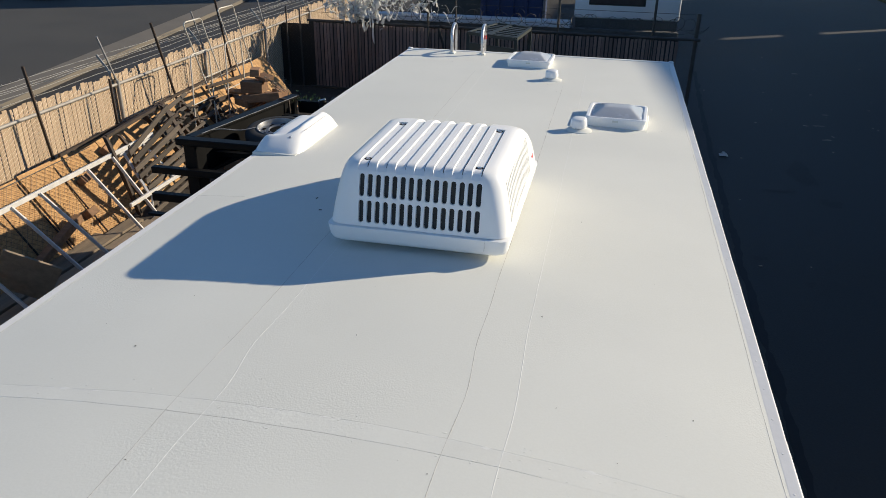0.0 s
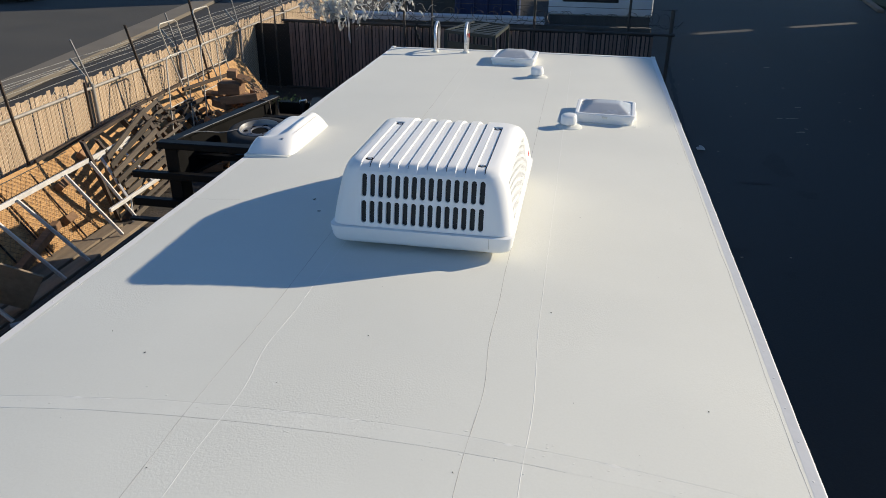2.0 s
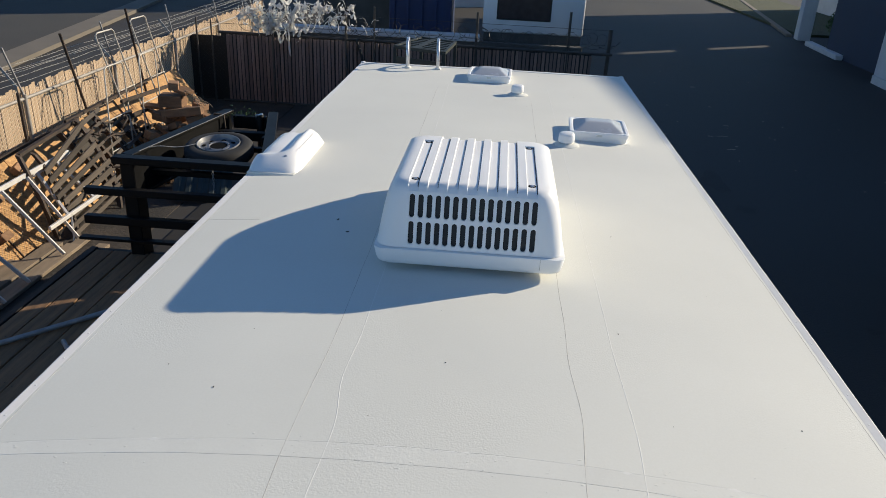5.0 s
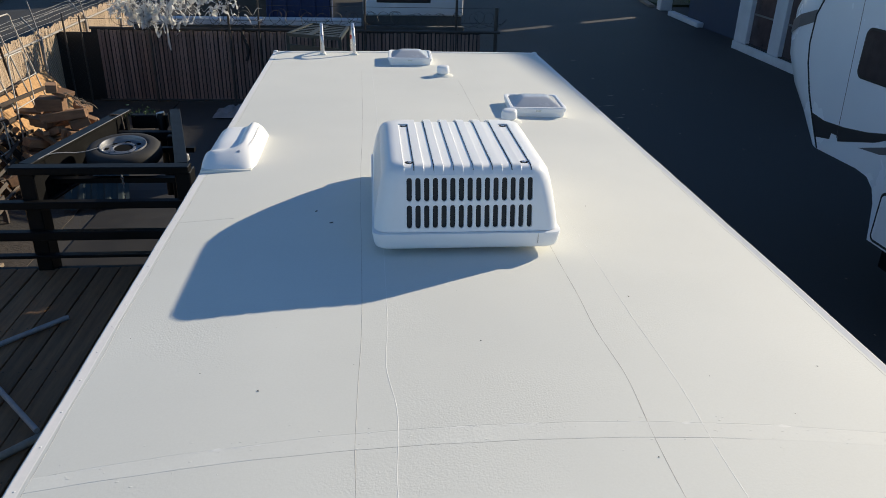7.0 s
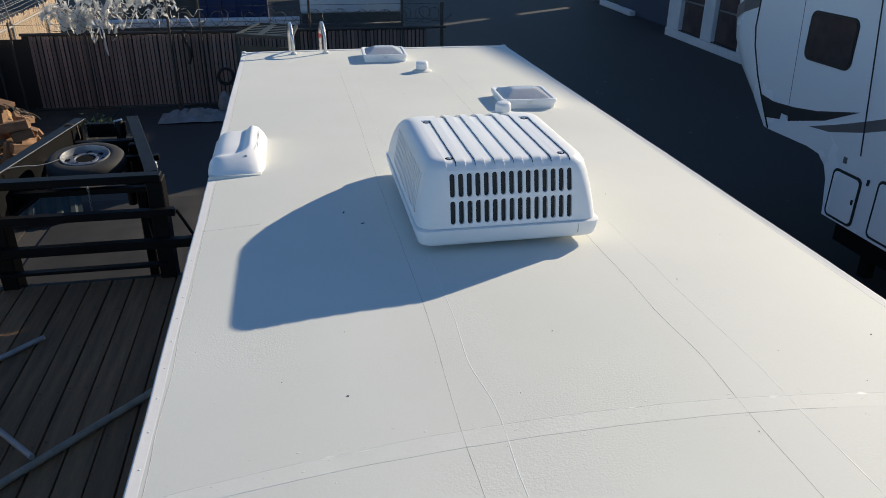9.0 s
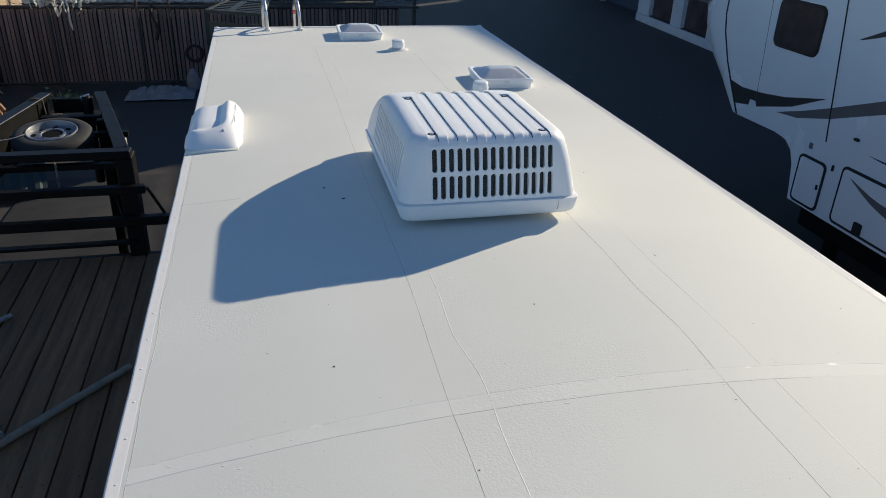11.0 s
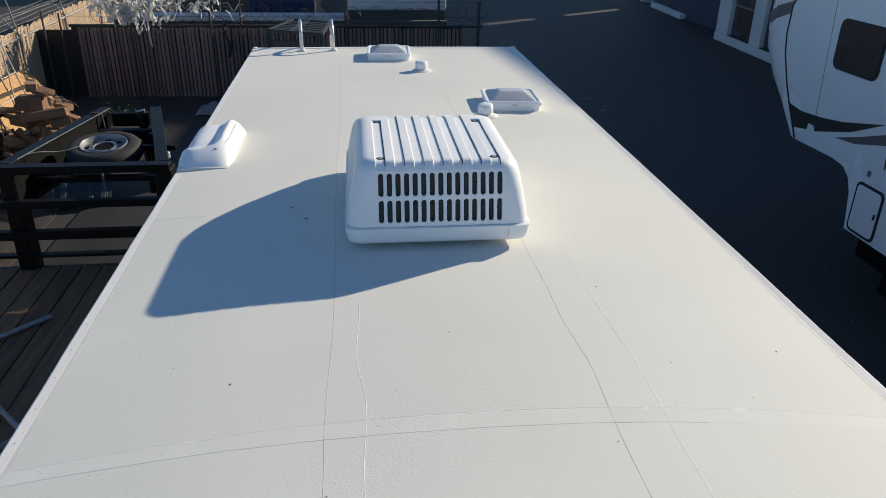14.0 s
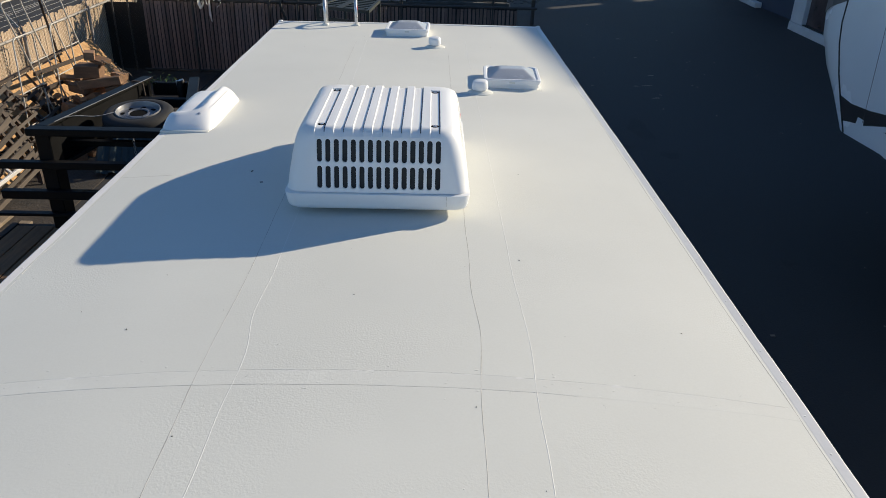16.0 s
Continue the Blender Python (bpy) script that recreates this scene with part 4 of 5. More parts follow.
for k, (x, z, w, drop) in enumerate(((-5.25, 2.02, 0.42, 0.22), (-5.0, 1.98, 0.35, 0.36), (-4.78, 2.12, 0.40, 0.40), (-4.55, 1.95, 0.35, 0.36), (-4.42, 2.25, 0.30, 0.45), (-4.20, 2.24, 0.36, 0.62),
                                      (-4.05, 2.05, 0.34, 0.46), (-3.85, 2.28, 0.40, 0.34), (-3.72, 2.08, 0.36, 0.34), (-3.45, 2.16, 0.36, 0.26), (-3.12, 2.10, 0.26, 0.30), (-2.90, 2.02, 0.20, 0.36), (-2.72, 2.16, 0.24, 0.20), (-4.62, 1.74, 0.46, 0.20), (-4.15, 1.74, 0.50, 0.26))):
    for n in range(2 + (k % 2 == 1)):
        tagged(part("plastic_shred", torn_sheet(100 + 2 * k + n, -5.33 + 0.84 * (x + 5.3) + 0.08 * n, z + 0.04 - 0.05 * n, w * 1.15, drop), M_FILM, smooth=70), "torn white plastic sheeting snagged on the razor wire", "plastic shred", "snagged plastic")
for k in range(46):
    tagged(part("plastic_shred", film_loop(200 + k, -5.35 + 2.75 * r2.random() ** 1.4, 1.78 + 0.5 * r2.random(), r2.uniform(0.15, 0.5)), M_FILM, smooth=70), "thin strip of torn white plastic on the razor wire", "plastic shred", "snagged plastic")

for x, z0, z1, w in ((-4.40, 1.72, 1.10, 0.022), (-4.46, 1.75, 1.42, 0.012), (-5.05, 1.78, 1.50, 0.010)):
    bm, prev = bmesh.new(), None
    for i in range(13):
        v = i / 12
        c0, a = Vector((x + 0.05 * v + 0.012 * math.sin(6 * v), 16.0, z0 + (z1 - z0) * v)), 1.1 * math.sin(4 * v)
        row = [bm.verts.new(c0 + Vector((sgn * w * math.cos(a), sgn * w * math.sin(a), 0))) for sgn in (-1, 1)]
        if prev:
            bm.faces.new((prev[0], prev[1], row[1], row[0]))
        prev = row
    tagged(part("plastic_shred", bm, M_FILM, smooth=70), "long strip of white plastic dangling over the slats", "plastic shred", "snagged plastic")

# ---- clutter by the fence ----
cl = thing("aluminium_ladder", "long pale aluminium ladder lying on edge against the scrap", "ladder")
part("rail", barred((-5.42, 4.6, 0.90), (-5.53, 9.25, 0.90), 0.030, 0.058, bevel=0.004), M_ALU, cl)
for yt, xb, yb in ((5.55, -4.80, 5.70), (6.42, -4.87, 6.62), (6.86, -4.90, 7.10), (7.70, -4.93, 7.85), (8.20, -5.03, 8.35)):
    part("rung", barred((-5.45, yt, 0.90), (xb, yb, 0.09), 0.028, 0.038, bevel=0.004), M_ALU, cl)
cl2 = thing("short_ladder", "short pale aluminium ladder section leaning on the scrap iron", "ladder")
part("rail", barred((-5.12, 7.95, 0.36), (-5.08, 9.20, 0.40), 0.035, 0.05, bevel=0.004), M_ALU, cl2)
part("rail", barred((-5.75, 8.75, 0.72), (-5.75, 9.75, 0.74), 0.03, 0.045, bevel=0.004), M_ALU, cl2)
part("rung", barred((-5.75, 9.30, 0.73), (-5.10, 8.95, 0.40), 0.03, 0.04), M_ALU, cl2)
part("rung", barred((-5.75, 8.85, 0.72), (-5.11, 8.35, 0.38), 0.03, 0.04), M_ALU, cl2)
part("leg", barred((-5.10, 8.40, 0.38), (-5.06, 8.30, 0.02), 0.02, 0.02), M_ALU, cl2)

for k, (y, w, h) in enumerate(((4.95, 1.5, 1.06), (6.47, 1.5, 1.08), (8.0, 1.5, 1.10), (9.55, 1.5, 1.12), (11.1, 1.5, 1.14), (12.6, 1.4, 1.16), (14.0, 1.3, 1.2))):
    m = pose(-5.40 - 0.025 * (y - 6), y, 0.012, 0, -37 + 0.8 * (k % 3), 1.5)
    tagged(part("strand_board", boxed(-0.009, 0.009, -w / 2, w / 2, 0, h, m=m), M_OSB), "orange strand board sheet leaning on the fence", "board", "leaning boards")


for k, (y0, y1, z, x) in enumerate(((7.9, 10.35, 0.97, -5.98), (10.1, 13.2, 1.06, -6.02))):
    tagged(part("long_steel_bar", barred((x, y0, z), (x - 0.05, y1, z + 0.06), 0.035, 0.04), M_RUST), "long dark steel bar laid along the fence", "steel bar", "long bars")
# thin strips for the upright dark lines over the strand boards
for k in range(6):
    y = 5.0 + 0.55 * k + 0.05 * math.sin(2.7 * k)
    tagged(part("dark_batten", barred((-5.385, y, 0.02), (-6.02, y + 0.02, 0.84), 0.020, 0.012, up=(0, 1, 0)), M_RUST), "thin dark strip propped against the strand board", "batten", "battens")
panel = thing("wire_panel", "loose panel of brown chain-link leaning over the boards", "wire panel", pose(-5.315, 4.3, 0.02, 0, -36.2, 1.5))
chain_mesh((0, 0), (0, 4.3), 0.0, 1.06, 0.085, 0.0025, M_MESHWIRE, panel)
part("edge_wire", piped([(0, 0, 1.06), (0, 4.3, 1.06)], 0.006, 6), M_DARKWIRE, panel)
tagged(part("timber_post", barred((-5.30, 6.2, 0.14), (-5.50, 7.45, 0.36), 0.10, 0.10, bevel=0.008), M_BLOCK), "old timber post lying against the boards", "post")
for k, (y, z) in enumerate(((7.75, 0.30), (8.05, 0.62), (8.75, 0.80))):
    tagged(part("timber_chock", boxed(-0.05, 0.05, -0.09, 0.09, -0.05, 0.05, bevel=0.006), M_BLOCK, at=pose(-5.40 - 0.76 * z + 0.07, y, z, 6 * k, -37, 4)), "short brown timber chock wedged against the boards", "wood block", "chocks")


def pallet_stack(y, x, tilt, length, height, boards, seed):
    """A broken pallet leaning on the fence: dark stringers under thin grey boards."""
    r = random.Random(seed)
    f = thing("broken_pallet", "broken grey wooden pallet leaning among scrap at the fence", "pallet", pose(x, y, 0.03, 0, tilt, 4), "leaning pallets")
    for k in range(3):
        s = -length / 2 + length * (k + 0.15) / 2.4
        bend = r.uniform(0.02, 0.10)
        part("stringer", loft(bmesh.new(), [[(a, s - 0.24 * v + bend * math.sin(3.1 * v) + b, height * v) for a, b in ((-0.04, -0.03), (0.04, -0.03), (0.04, 0.03), (-0.04, 0.03))] for v in (0, 0.2, 0.4, 0.6, 0.8, 1.0)]), M_RUST, f)
    for k in range(boards):
        z = height * (k + 0.5) / boards
        w = r.uniform(0.035, 0.06)
        part("board", barred((0.055, -length / 2 - 0.2 * z + r.uniform(-0.10, 0.12), z + r.uniform(-0.05, 0.02)), (0.06, length / 2 - 0.2 * z + r.uniform(-0.25, 0.12), z + r.uniform(0.0, 0.12)), 0.02, w), M_PALLET, f)
    return f


r7 = random.Random(17)
bp = thing("bent_pallet", "broken pallet with bowed dark stringers and thin grey slats", "pallet", group="leaning pallets")
bowed = [[Vector(p) for p in q] for q in (((-5.33, 8.40, 0.03), (-5.37, 8.26, 0.60), (-5.60, 8.33, 1.12)), ((-5.15, 8.55, 0.03), (-5.34, 8.66, 0.54), (-5.60, 8.62, 1.06)), ((-5.10, 9.58, 0.03), (-5.26, 9.70, 0.52), (-5.62, 9.70, 1.20)), ((-5.16, 9.70, 0.03), (-5.34, 9.84, 0.54), (-5.68, 9.80, 1.20)))]


def on_bow(q, v):
    """A point at the share v of the way up a bowed stringer."""
    return q[0] * (1 - v) * (1 - 2 * v) + q[1] * 4 * v * (1 - v) + q[2] * v * (2 * v - 1)


for q in bowed:
    bm, prev = bmesh.new(), None
    rings = []
    for i in range(9):
        c0 = on_bow(q, i / 8)
        rings.append([c0 + Vector(o) for o in ((-0.03, -0.022, 0.012), (0.03, -0.022, -0.012), (0.03, 0.022, -0.012), (-0.03, 0.022, 0.012))])
    loft(bm, rings)
    bmesh.ops.recalc_face_normals(bm, faces=bm.faces)
    part("stringer", bm, M_RUST, bp)
for k in range(9):
    v = 0.04 + 0.095 * k
    a, b = on_bow(bowed[1], v), on_bow(bowed[2], min(v + 0.17, 1.0))
    d = (b - a) * 0.07
    part("board", barred(a - d * r7.uniform(0.2, 2.5) + Vector((0.03, 0, 0.01)), b + d * r7.uniform(0.0, 1.2) + Vector((0.03, 0, r7.uniform(-0.02, 0.02))), 0.022, r7.uniform(0.055, 0.085), bevel=0.002), M_PALLET, bp)
part("board", barred((-5.66, 8.42, 1.09), (-5.70, 9.88, 1.18), 0.05, 0.045), M_RUST, bp)
pallet_stack(10.45, -5.36, -29, 1.25, 1.15, 9, 2)
pallet_stack(11.45, -5.42, -31, 0.9, 0.95, 5, 6)
for k, (ya, za, yb, zb) in enumerate(((11.15, 1.13, 13.0, 1.01), (11.22, 0.86, 12.5, 0.78), (11.25, 0.60, 12.25, 0.49))):
    tagged(part("steel_bar", barred((-5.70, ya, za), (-5.72, yb, zb), 0.04, 0.055, bevel=0.003), M_RUST), "dark rusty steel bar laid along the leaning racks", "steel bar", "rack bars")
r3 = random.Random(21)
for k in range(7):
    y = r3.uniform(9.9, 12.4)
    x = -5.15 - r3.uniform(0, 0.6)
    z = 0.10 + r3.uniform(0.1, 0.75) * (-(x + 5.05))
    d = Vector((r3.uniform(-0.3, 0.3), r3.choice((-1, 1)) * r3.uniform(0.6, 1.0), r3.uniform(-0.12, 0.3))).normalized() * r3.uniform(0.3, 0.6)
    tagged(part("scrap_bar", barred(Vector((x, y, z)) - d, Vector((x, y, z)) + d, r3.uniform(0.03, 0.06), r3.uniform(0.03, 0.05)), M_RUST if k % 4 else M_BLACK), "dark scrap steel bar in a heap by the fence", "scrap metal", "scrap bars")
r8 = random.Random(41)
for k in range(7):
    y, z = 9.5 + 0.2 * k + r8.uniform(-0.1, 0.1), r8.uniform(0.35, 1.0)
    x = -5.10 - 0.55 * z
    pts = [(x + 0.05 * math.sin(2.5 * i + k), y + 0.075 * i * (1 if k % 3 else -1) + 0.04 * math.sin(1.9 * i + k), z + r8.uniform(0.5, 1.0) * (0.045 * i if k % 2 else 0.06 * math.sin(0.8 * i))) for i in range(8)]
    tagged(part("bent_rod", piped(pts, r8.uniform(0.010, 0.018), 6), M_RUST, smooth=60), "bent rusty steel rod tangled in the scrap heap", "scrap metal", "bent rods")
for y, z1, dy in ((8.12, 2.08, -0.25), (11.30, 2.20, -0.68), (13.2, 2.33, -0.56), (9.4, 1.6, 0.03)):
    tagged(part("steel_stake", barred((-6.16, y, 0.0), (-6.20, y + dy, z1), 0.035, 0.02, up=(0, 1, 0)), M_RUST), "thin dark steel stake standing against the slatted fence", "stake", "stakes")


def tube_rack(y, x, h):
    """A slanting bent-tube loop with an upright loop that props it."""
    f = thing("tube_rack", "bare bent-tube metal rack leaning on the fence", "rack", pose(x, y, 0), "tube racks")
    tx = -0.35
    part("loop", piped([(0, 0.30, 0.3), (tx, 0.02, h - 0.1), (tx, 0.0, h - 0.03), (tx, 0.05, h), (tx, 0.50, h), (tx, 0.56, h - 0.04), (tx, 0.58, h - 0.12), (0, 0.82, 0.25)], 0.012, 8), M_TUBE, f, smooth=60)
    part("prop", piped([(0.05, -0.75, 0.02), (-0.15, -0.27, 1.60), (-0.15, -0.25, 1.66), (-0.15, -0.19, 1.69), (-0.15, 0.24, 1.69), (-0.15, 0.30, 1.66), (-0.15, 0.32, 1.60), (0.05, -0.05, 0.02)], 0.011, 8), M_TUBE, f, smooth=60)
    for z in (0.5, 0.95):
        part("crossbar", piped([(0.05 - 0.125 * z, -0.75 + 0.30 * z, z), (0.05 - 0.125 * z, -0.05 + 0.23 * z, z)], 0.009, 8), M_TUBE, f, smooth=60)
    part("crossbar", piped([(-0.185, 0.152, 1.25), (-0.185, 0.70, 1.25)], 0.010, 8), M_TUBE, f, smooth=60)


tube_rack(11.16, -5.62, 2.14)
tube_rack(12.30, -5.62, 2.21)

for x, y, z, L, w, h, turn, tip in ((-5.05, 11.62, 1.265, 0.15, 0.20, 0.12, 18, 4), (-4.90, 11.64, 1.215, 0.25, 0.20, 0.06, -24, 9), (-5.09, 11.62, 1.00, 0.37, 0.28, 0.185, 5, 1), (-4.87, 11.46, 0.885, 0.64, 0.15, 0.125, 5, -8),
                                    (-4.86, 11.34, 0.60, 0.36, 0.13, 0.05, 8, -78), (-4.68, 11.52, 0.76, 0.27, 0.22, 0.14, 28, -14), (-5.12, 11.30, 0.62, 0.38, 0.065, 0.07, 6, 43), (-5.22, 11.50, 0.79, 0.30, 0.20, 0.12, -20, 6),
                                    (-4.74, 11.42, 0.60, 0.30, 0.18, 0.13, 48, 12), (-5.04, 11.42, 0.66, 0.32, 0.15, 0.10, -18, -22), (-4.92, 11.36, 0.44, 0.40, 0.18, 0.12, -35, 14), (-5.30, 11.30, 0.52, 0.34, 0.16, 0.12, 60, 18),
                                    (-5.22, 11.0, 0.40, 0.42, 0.12, 0.06, 75, 32), (-5.06, 10.9, 0.30, 0.30, 0.20, 0.10, 15, -24), (-4.70, 11.75, 0.93, 0.22, 0.16, 0.10, 70, 10)):
    tagged(part("timber_block", boxed(-L / 2, L / 2, -w / 2, w / 2, 0, h, bevel=0.005), M_BLOCK, at=pose(x, y, z, tip * 0.4, tip, turn)), "offcut timber block in a loose pile", "wood block", "timber pile")
for lay, (n, y0, y1) in enumerate(((20, 10.4, 13.0), (18, 10.5, 12.9), (16, 10.9, 12.8), (14, 11.1, 12.7), (12, 11.3, 12.6), (10, 11.45, 12.5), (8, 11.55, 12.4), (5, 11.65, 12.3))):
    for k in range(n):
        x, y = r3.uniform(-5.45 - 0.02 * lay, -4.76 - 0.03 * lay), y0 + (y1 - y0) * (k + r3.random()) / n
        L, w, h = r3.uniform(0.20, 0.50), r3.uniform(0.07, 0.17), r3.uniform(0.05, 0.13)
        m = pose(x, y, 0.012 + lay * 0.120 + r3.uniform(0, 0.03), r3.uniform(-26, 26) * (lay > 0), r3.uniform(-30, 30) * (lay > 0), r3.uniform(0, 180))
        tagged(part("timber_block", boxed(-L / 2, L / 2, -w / 2, w / 2, 0, h, bevel=0.006), M_BLOCK, at=m), "offcut timber block in a loose pile", "wood block", "timber pile")
for k in range(9):
    ex, ez = r3.uniform(0.26, 0.44), r3.uniform(0.12, 0.26)
    pts = [(-4.86 + ex * i / 9 + 0.012 * math.sin(2.3 * i + k), 11.56 + 0.03 * math.sin(0.9 * i + k), 1.262 - ez * (i / 9) ** 1.3 + 0.012 * math.sin(1.7 * i + 2 * k)) for i in range(10)]
    tagged(part("loose_strap", piped(pts, r3.uniform(0.0025, 0.006), 5), M_OLDWOOD, smooth=60), "pale frayed strap tangled over the timber pile", "strap", "straps")
for k in range(12):
    x = -4.25 - 0.115 * k if k < 11 else -5.0
    y0, y1 = 2.0 + r3.uniform(-0.5, 0.5), 8.1 + r3.uniform(-0.5, 0.6)
    if k % 3 == 2:
        continue
    tagged(part("old_board", barred((x, y0, 0.045), (x + r3.uniform(-0.08, 0.08), y1, 0.05), 0.14 + 0.05 * (k % 2), 0.045, bevel=0.004), M_OLDWOOD), "grey weathered board lying on the dirt by the fence", "board", "boards on the ground")
tagged(part("plywood_offcut", boxed(-0.28, 0.28, -0.012, 0.012, -0.3, 0.3, bevel=0.003, m=pose(-4.92, 5.85, 0.42, 25, 30, 30)), M_OLDWOOD), "pale plywood offcut leaning among boards", "board")

# sheets and weeds on the ground
def crumpled(name, x, y, w, l, h, seed, material, label, category):
    bm, g = bmesh.new(), []
    for j in range(15):
        g.append([bm.verts.new((x + w * (i / 14 - 0.5) + 0.04 * noise.noise(Vector((i, j, seed))), y + l * (j / 14 - 0.5) + 0.04 * noise.noise(Vector((i, j, seed + 5))),
                                0.02 + h * (0.55 + 0.9 * noise.noise(Vector((i * 0.45, j * 0.45, seed))) + 0.5 * noise.noise(Vector((i * 1.3, j * 1.3, seed + 2)))) * math.sin(math.pi * (i + 0.5) / 15) * math.sin(math.pi * (j + 0.5) / 15))) for i in range(15)])
    for j in range(14):
        for i in range(14):
            bm.faces.new((g[j][i], g[j][i + 1], g[j + 1][i + 1], g[j + 1][i]))
    return tagged(part(name, bm, material, smooth=25), label, category)


crumpled("plastic_sheet", -2.80, 15.15, 1.25, 0.8, 0.24, 3, M_DUSTY, "crumpled pale plastic sheet on the ground by the fence", "plastic sheet")
coil = thing("hose_coil", "black hose coiled on the yard fence", "hose", pose(-2.15, 15.72, 0.68, 90, 0, 6))
for r, z in ((0.165, 0.0), (0.150, 0.022), (0.135, -0.02)):
    part("loop", piped([(r * math.cos(2 * math.pi * i / 24), r * math.sin(2 * math.pi * i / 24), z) for i in range(25)], 0.017, 7), M_RUBBER_AND_SHADE, coil, smooth=60)
part("hook", piped([(0, 0.13, 0), (0, 0.19, 0.0), (0, 0.2, -0.30)], 0.012, 6), M_GALV, coil)
bm = bmesh.new()
loft(bm, [[(r * math.cos(2 * math.pi * i / 18) * (1 + 0.18 * noise.noise(Vector((math.cos(i * 0.35) * 2, math.sin(i * 0.35) * 2, z * 6)))), 0.8 * r * math.sin(2 * math.pi * i / 18), z) for i in range(18)] for r, z in ((0.10, 0), (0.13, 0.03), (0.14, 0.14), (0.115, 0.26), (0.07, 0.34), (0.045, 0.38), (0.03, 0.41))])
tagged(part("plastic_sack", bm, M_DUSTY, smooth=50, at=pose(-2.22, 15.6, 0)), "pale tied plastic sack standing by the yard fence", "sack")
bm = bmesh.new()
for i in range(31):
    a = 0.5 * (i % 6 in (1, 2, 3))
    for j in (0, 1):
        bm.verts.new((-0.42 + 0.028 * i, -0.35 + 0.7 * j, 0.028 * a * 2))
bm.verts.ensure_lookup_table()
for i in range(30):
    bm.faces.new([bm.verts[k] for k in (2 * i, 2 * i + 2, 2 * i + 3, 2 * i + 1)])
tagged(part("ribbed_panel", bm, M_TEAL, at=pose(-4.15, 10.25, 0.22, 28, 0, 12)), "teal ribbed plastic panel leaning under the trailer neck", "panel")
# enlarged black sheet that darkens the ground where the neck shades it
crumpled("ground_sheet", -2.85, 9.3, 2.4, 2.9, 0.10, 14, M_CRACK_AND_SHADE, "black sheet spread under the trailer neck to deepen its shade", "sheet")
tagged(part("hose", piped([(-2.86, 16.0, 0.9 + 0.65 * s) if s > 0.95 else (-2.86 + 0.05 * math.sin(s * 5), 15.98, 0.9 + 0.65 * s) for s in [i / 20 for i in range(21)]], 0.03, 8), M_RUBBER_AND_SHADE, smooth=60), "black hose hanging on the yard fence", "hose")
bm = bmesh.new()
r5 = random.Random(8)
for k in range(70):
    p = Vector((-2.95 + r5.gauss(0, 0.09), 8.80 + r5.gauss(0, 0.05), 1.68 + r5.gauss(0, 0.03)))
    m = Matrix.Translation(p) @ Euler((r5.uniform(0, 6), r5.uniform(0, 6), r5.uniform(0, 6))).to_matrix().to_4x4()
    s = r5.uniform(0.012, 0.03)
    bm.faces.new([bm.verts.new(m @ Vector(q)) for q in ((-s, 0, 0), (0, -s * 0.4, 0.01), (s, 0, 0), (0, s * 0.4, 0.01))])
for k in range(7):
    tube(bm, [(-2.93 + r5.gauss(0, 0.06), 8.74 + r5.gauss(0, 0.02), 1.64), (-2.95 + r5.gauss(0, 0.12), 8.80 + r5.gauss(0, 0.06), 1.72)], 0.004, 4)
tagged(part("weeds", bm, M_LEAF), "green leafy weeds lying over the trailer nose", "weeds", kind="stuff")

# green rack behind the trailer
gr = thing("green_rack", "dull green steel rack with a slatted top", "rack")
c = [Vector((-1.64, 12.55, 1.98)), Vector((-0.80, 12.16, 1.98)), Vector((-0.70, 13.32, 1.98)), Vector((-1.32, 13.65, 1.98))]
for i in range(4):
    part("top_rail", barred(c[i], c[(i + 1) % 4], 0.045, 0.05), M_GREEN, gr)
    part("leg", barred((c[i].x, c[i].y, 0), c[i], 0.05, 0.05, up=(0, 1, 0)), M_GREEN, gr)
for k in range(1, 7):
    s = k / 7
    part("slat", barred(c[0].lerp(c[3], s), c[1].lerp(c[2], s), 0.07, 0.025), M_GREEN, gr)
part("top_rail", barred(c[0].lerp(c[1], 0.4), c[3].lerp(c[2], 0.4), 0.10, 0.03), M_GREEN, gr)
part("side_panel", barred(c[0] - Vector((0, 0, 1)), c[1] - Vector((0, 0, 1)), 0.02, 1.7), M_GREEN, gr)

# ---- fifth wheel ----
fw = thing("fifth_wheel", "white fifth-wheel camper with dark swoosh decals, parked in shade", "camper")
XS = 5.2


def fw_profile(f):
    """The side outline, front bulged by f (0 at the side seam, 1 at the middle)."""
    b = 1.02 * f
    return [(-3.0, 0.61), (7.30, 0.61), (7.32, 0.75), (7.37, 1.02), (7.45, 1.17), (7.58, 1.26), (7.8, 1.285), (8.63 + b * 0.35, 1.27), (8.87 + b * 0.6, 1.60), (9.06 + b * 0.85, 1.88), (9.23 + b, 2.22), (9.29 + b, 2.45), (9.28 + b, 2.80), (9.10 + b, 3.15), (8.80 + b * 0.6, 3.42), (8.3, 3.52), (-3.0, 3.52)]


bm = bmesh.new()
loft(bm, [[(x, y, z) for y, z in fw_profile(f)] for x, f in ((XS, 0), (XS + 0.03, 0.34), (XS + 0.1, 0.60), (XS + 0.25, 0.80), (XS + 0.6, 0.93), (XS + 1.2, 1.0), (XS + 1.8, 0.93), (XS + 2.15, 0.80), (XS + 2.3, 0.60), (XS + 2.37, 0.34), (XS + 2.4, 0))])
bmesh.ops.recalc_face_normals(bm, faces=bm.faces)
part("body", bm, M_RV, fw, smooth=38)
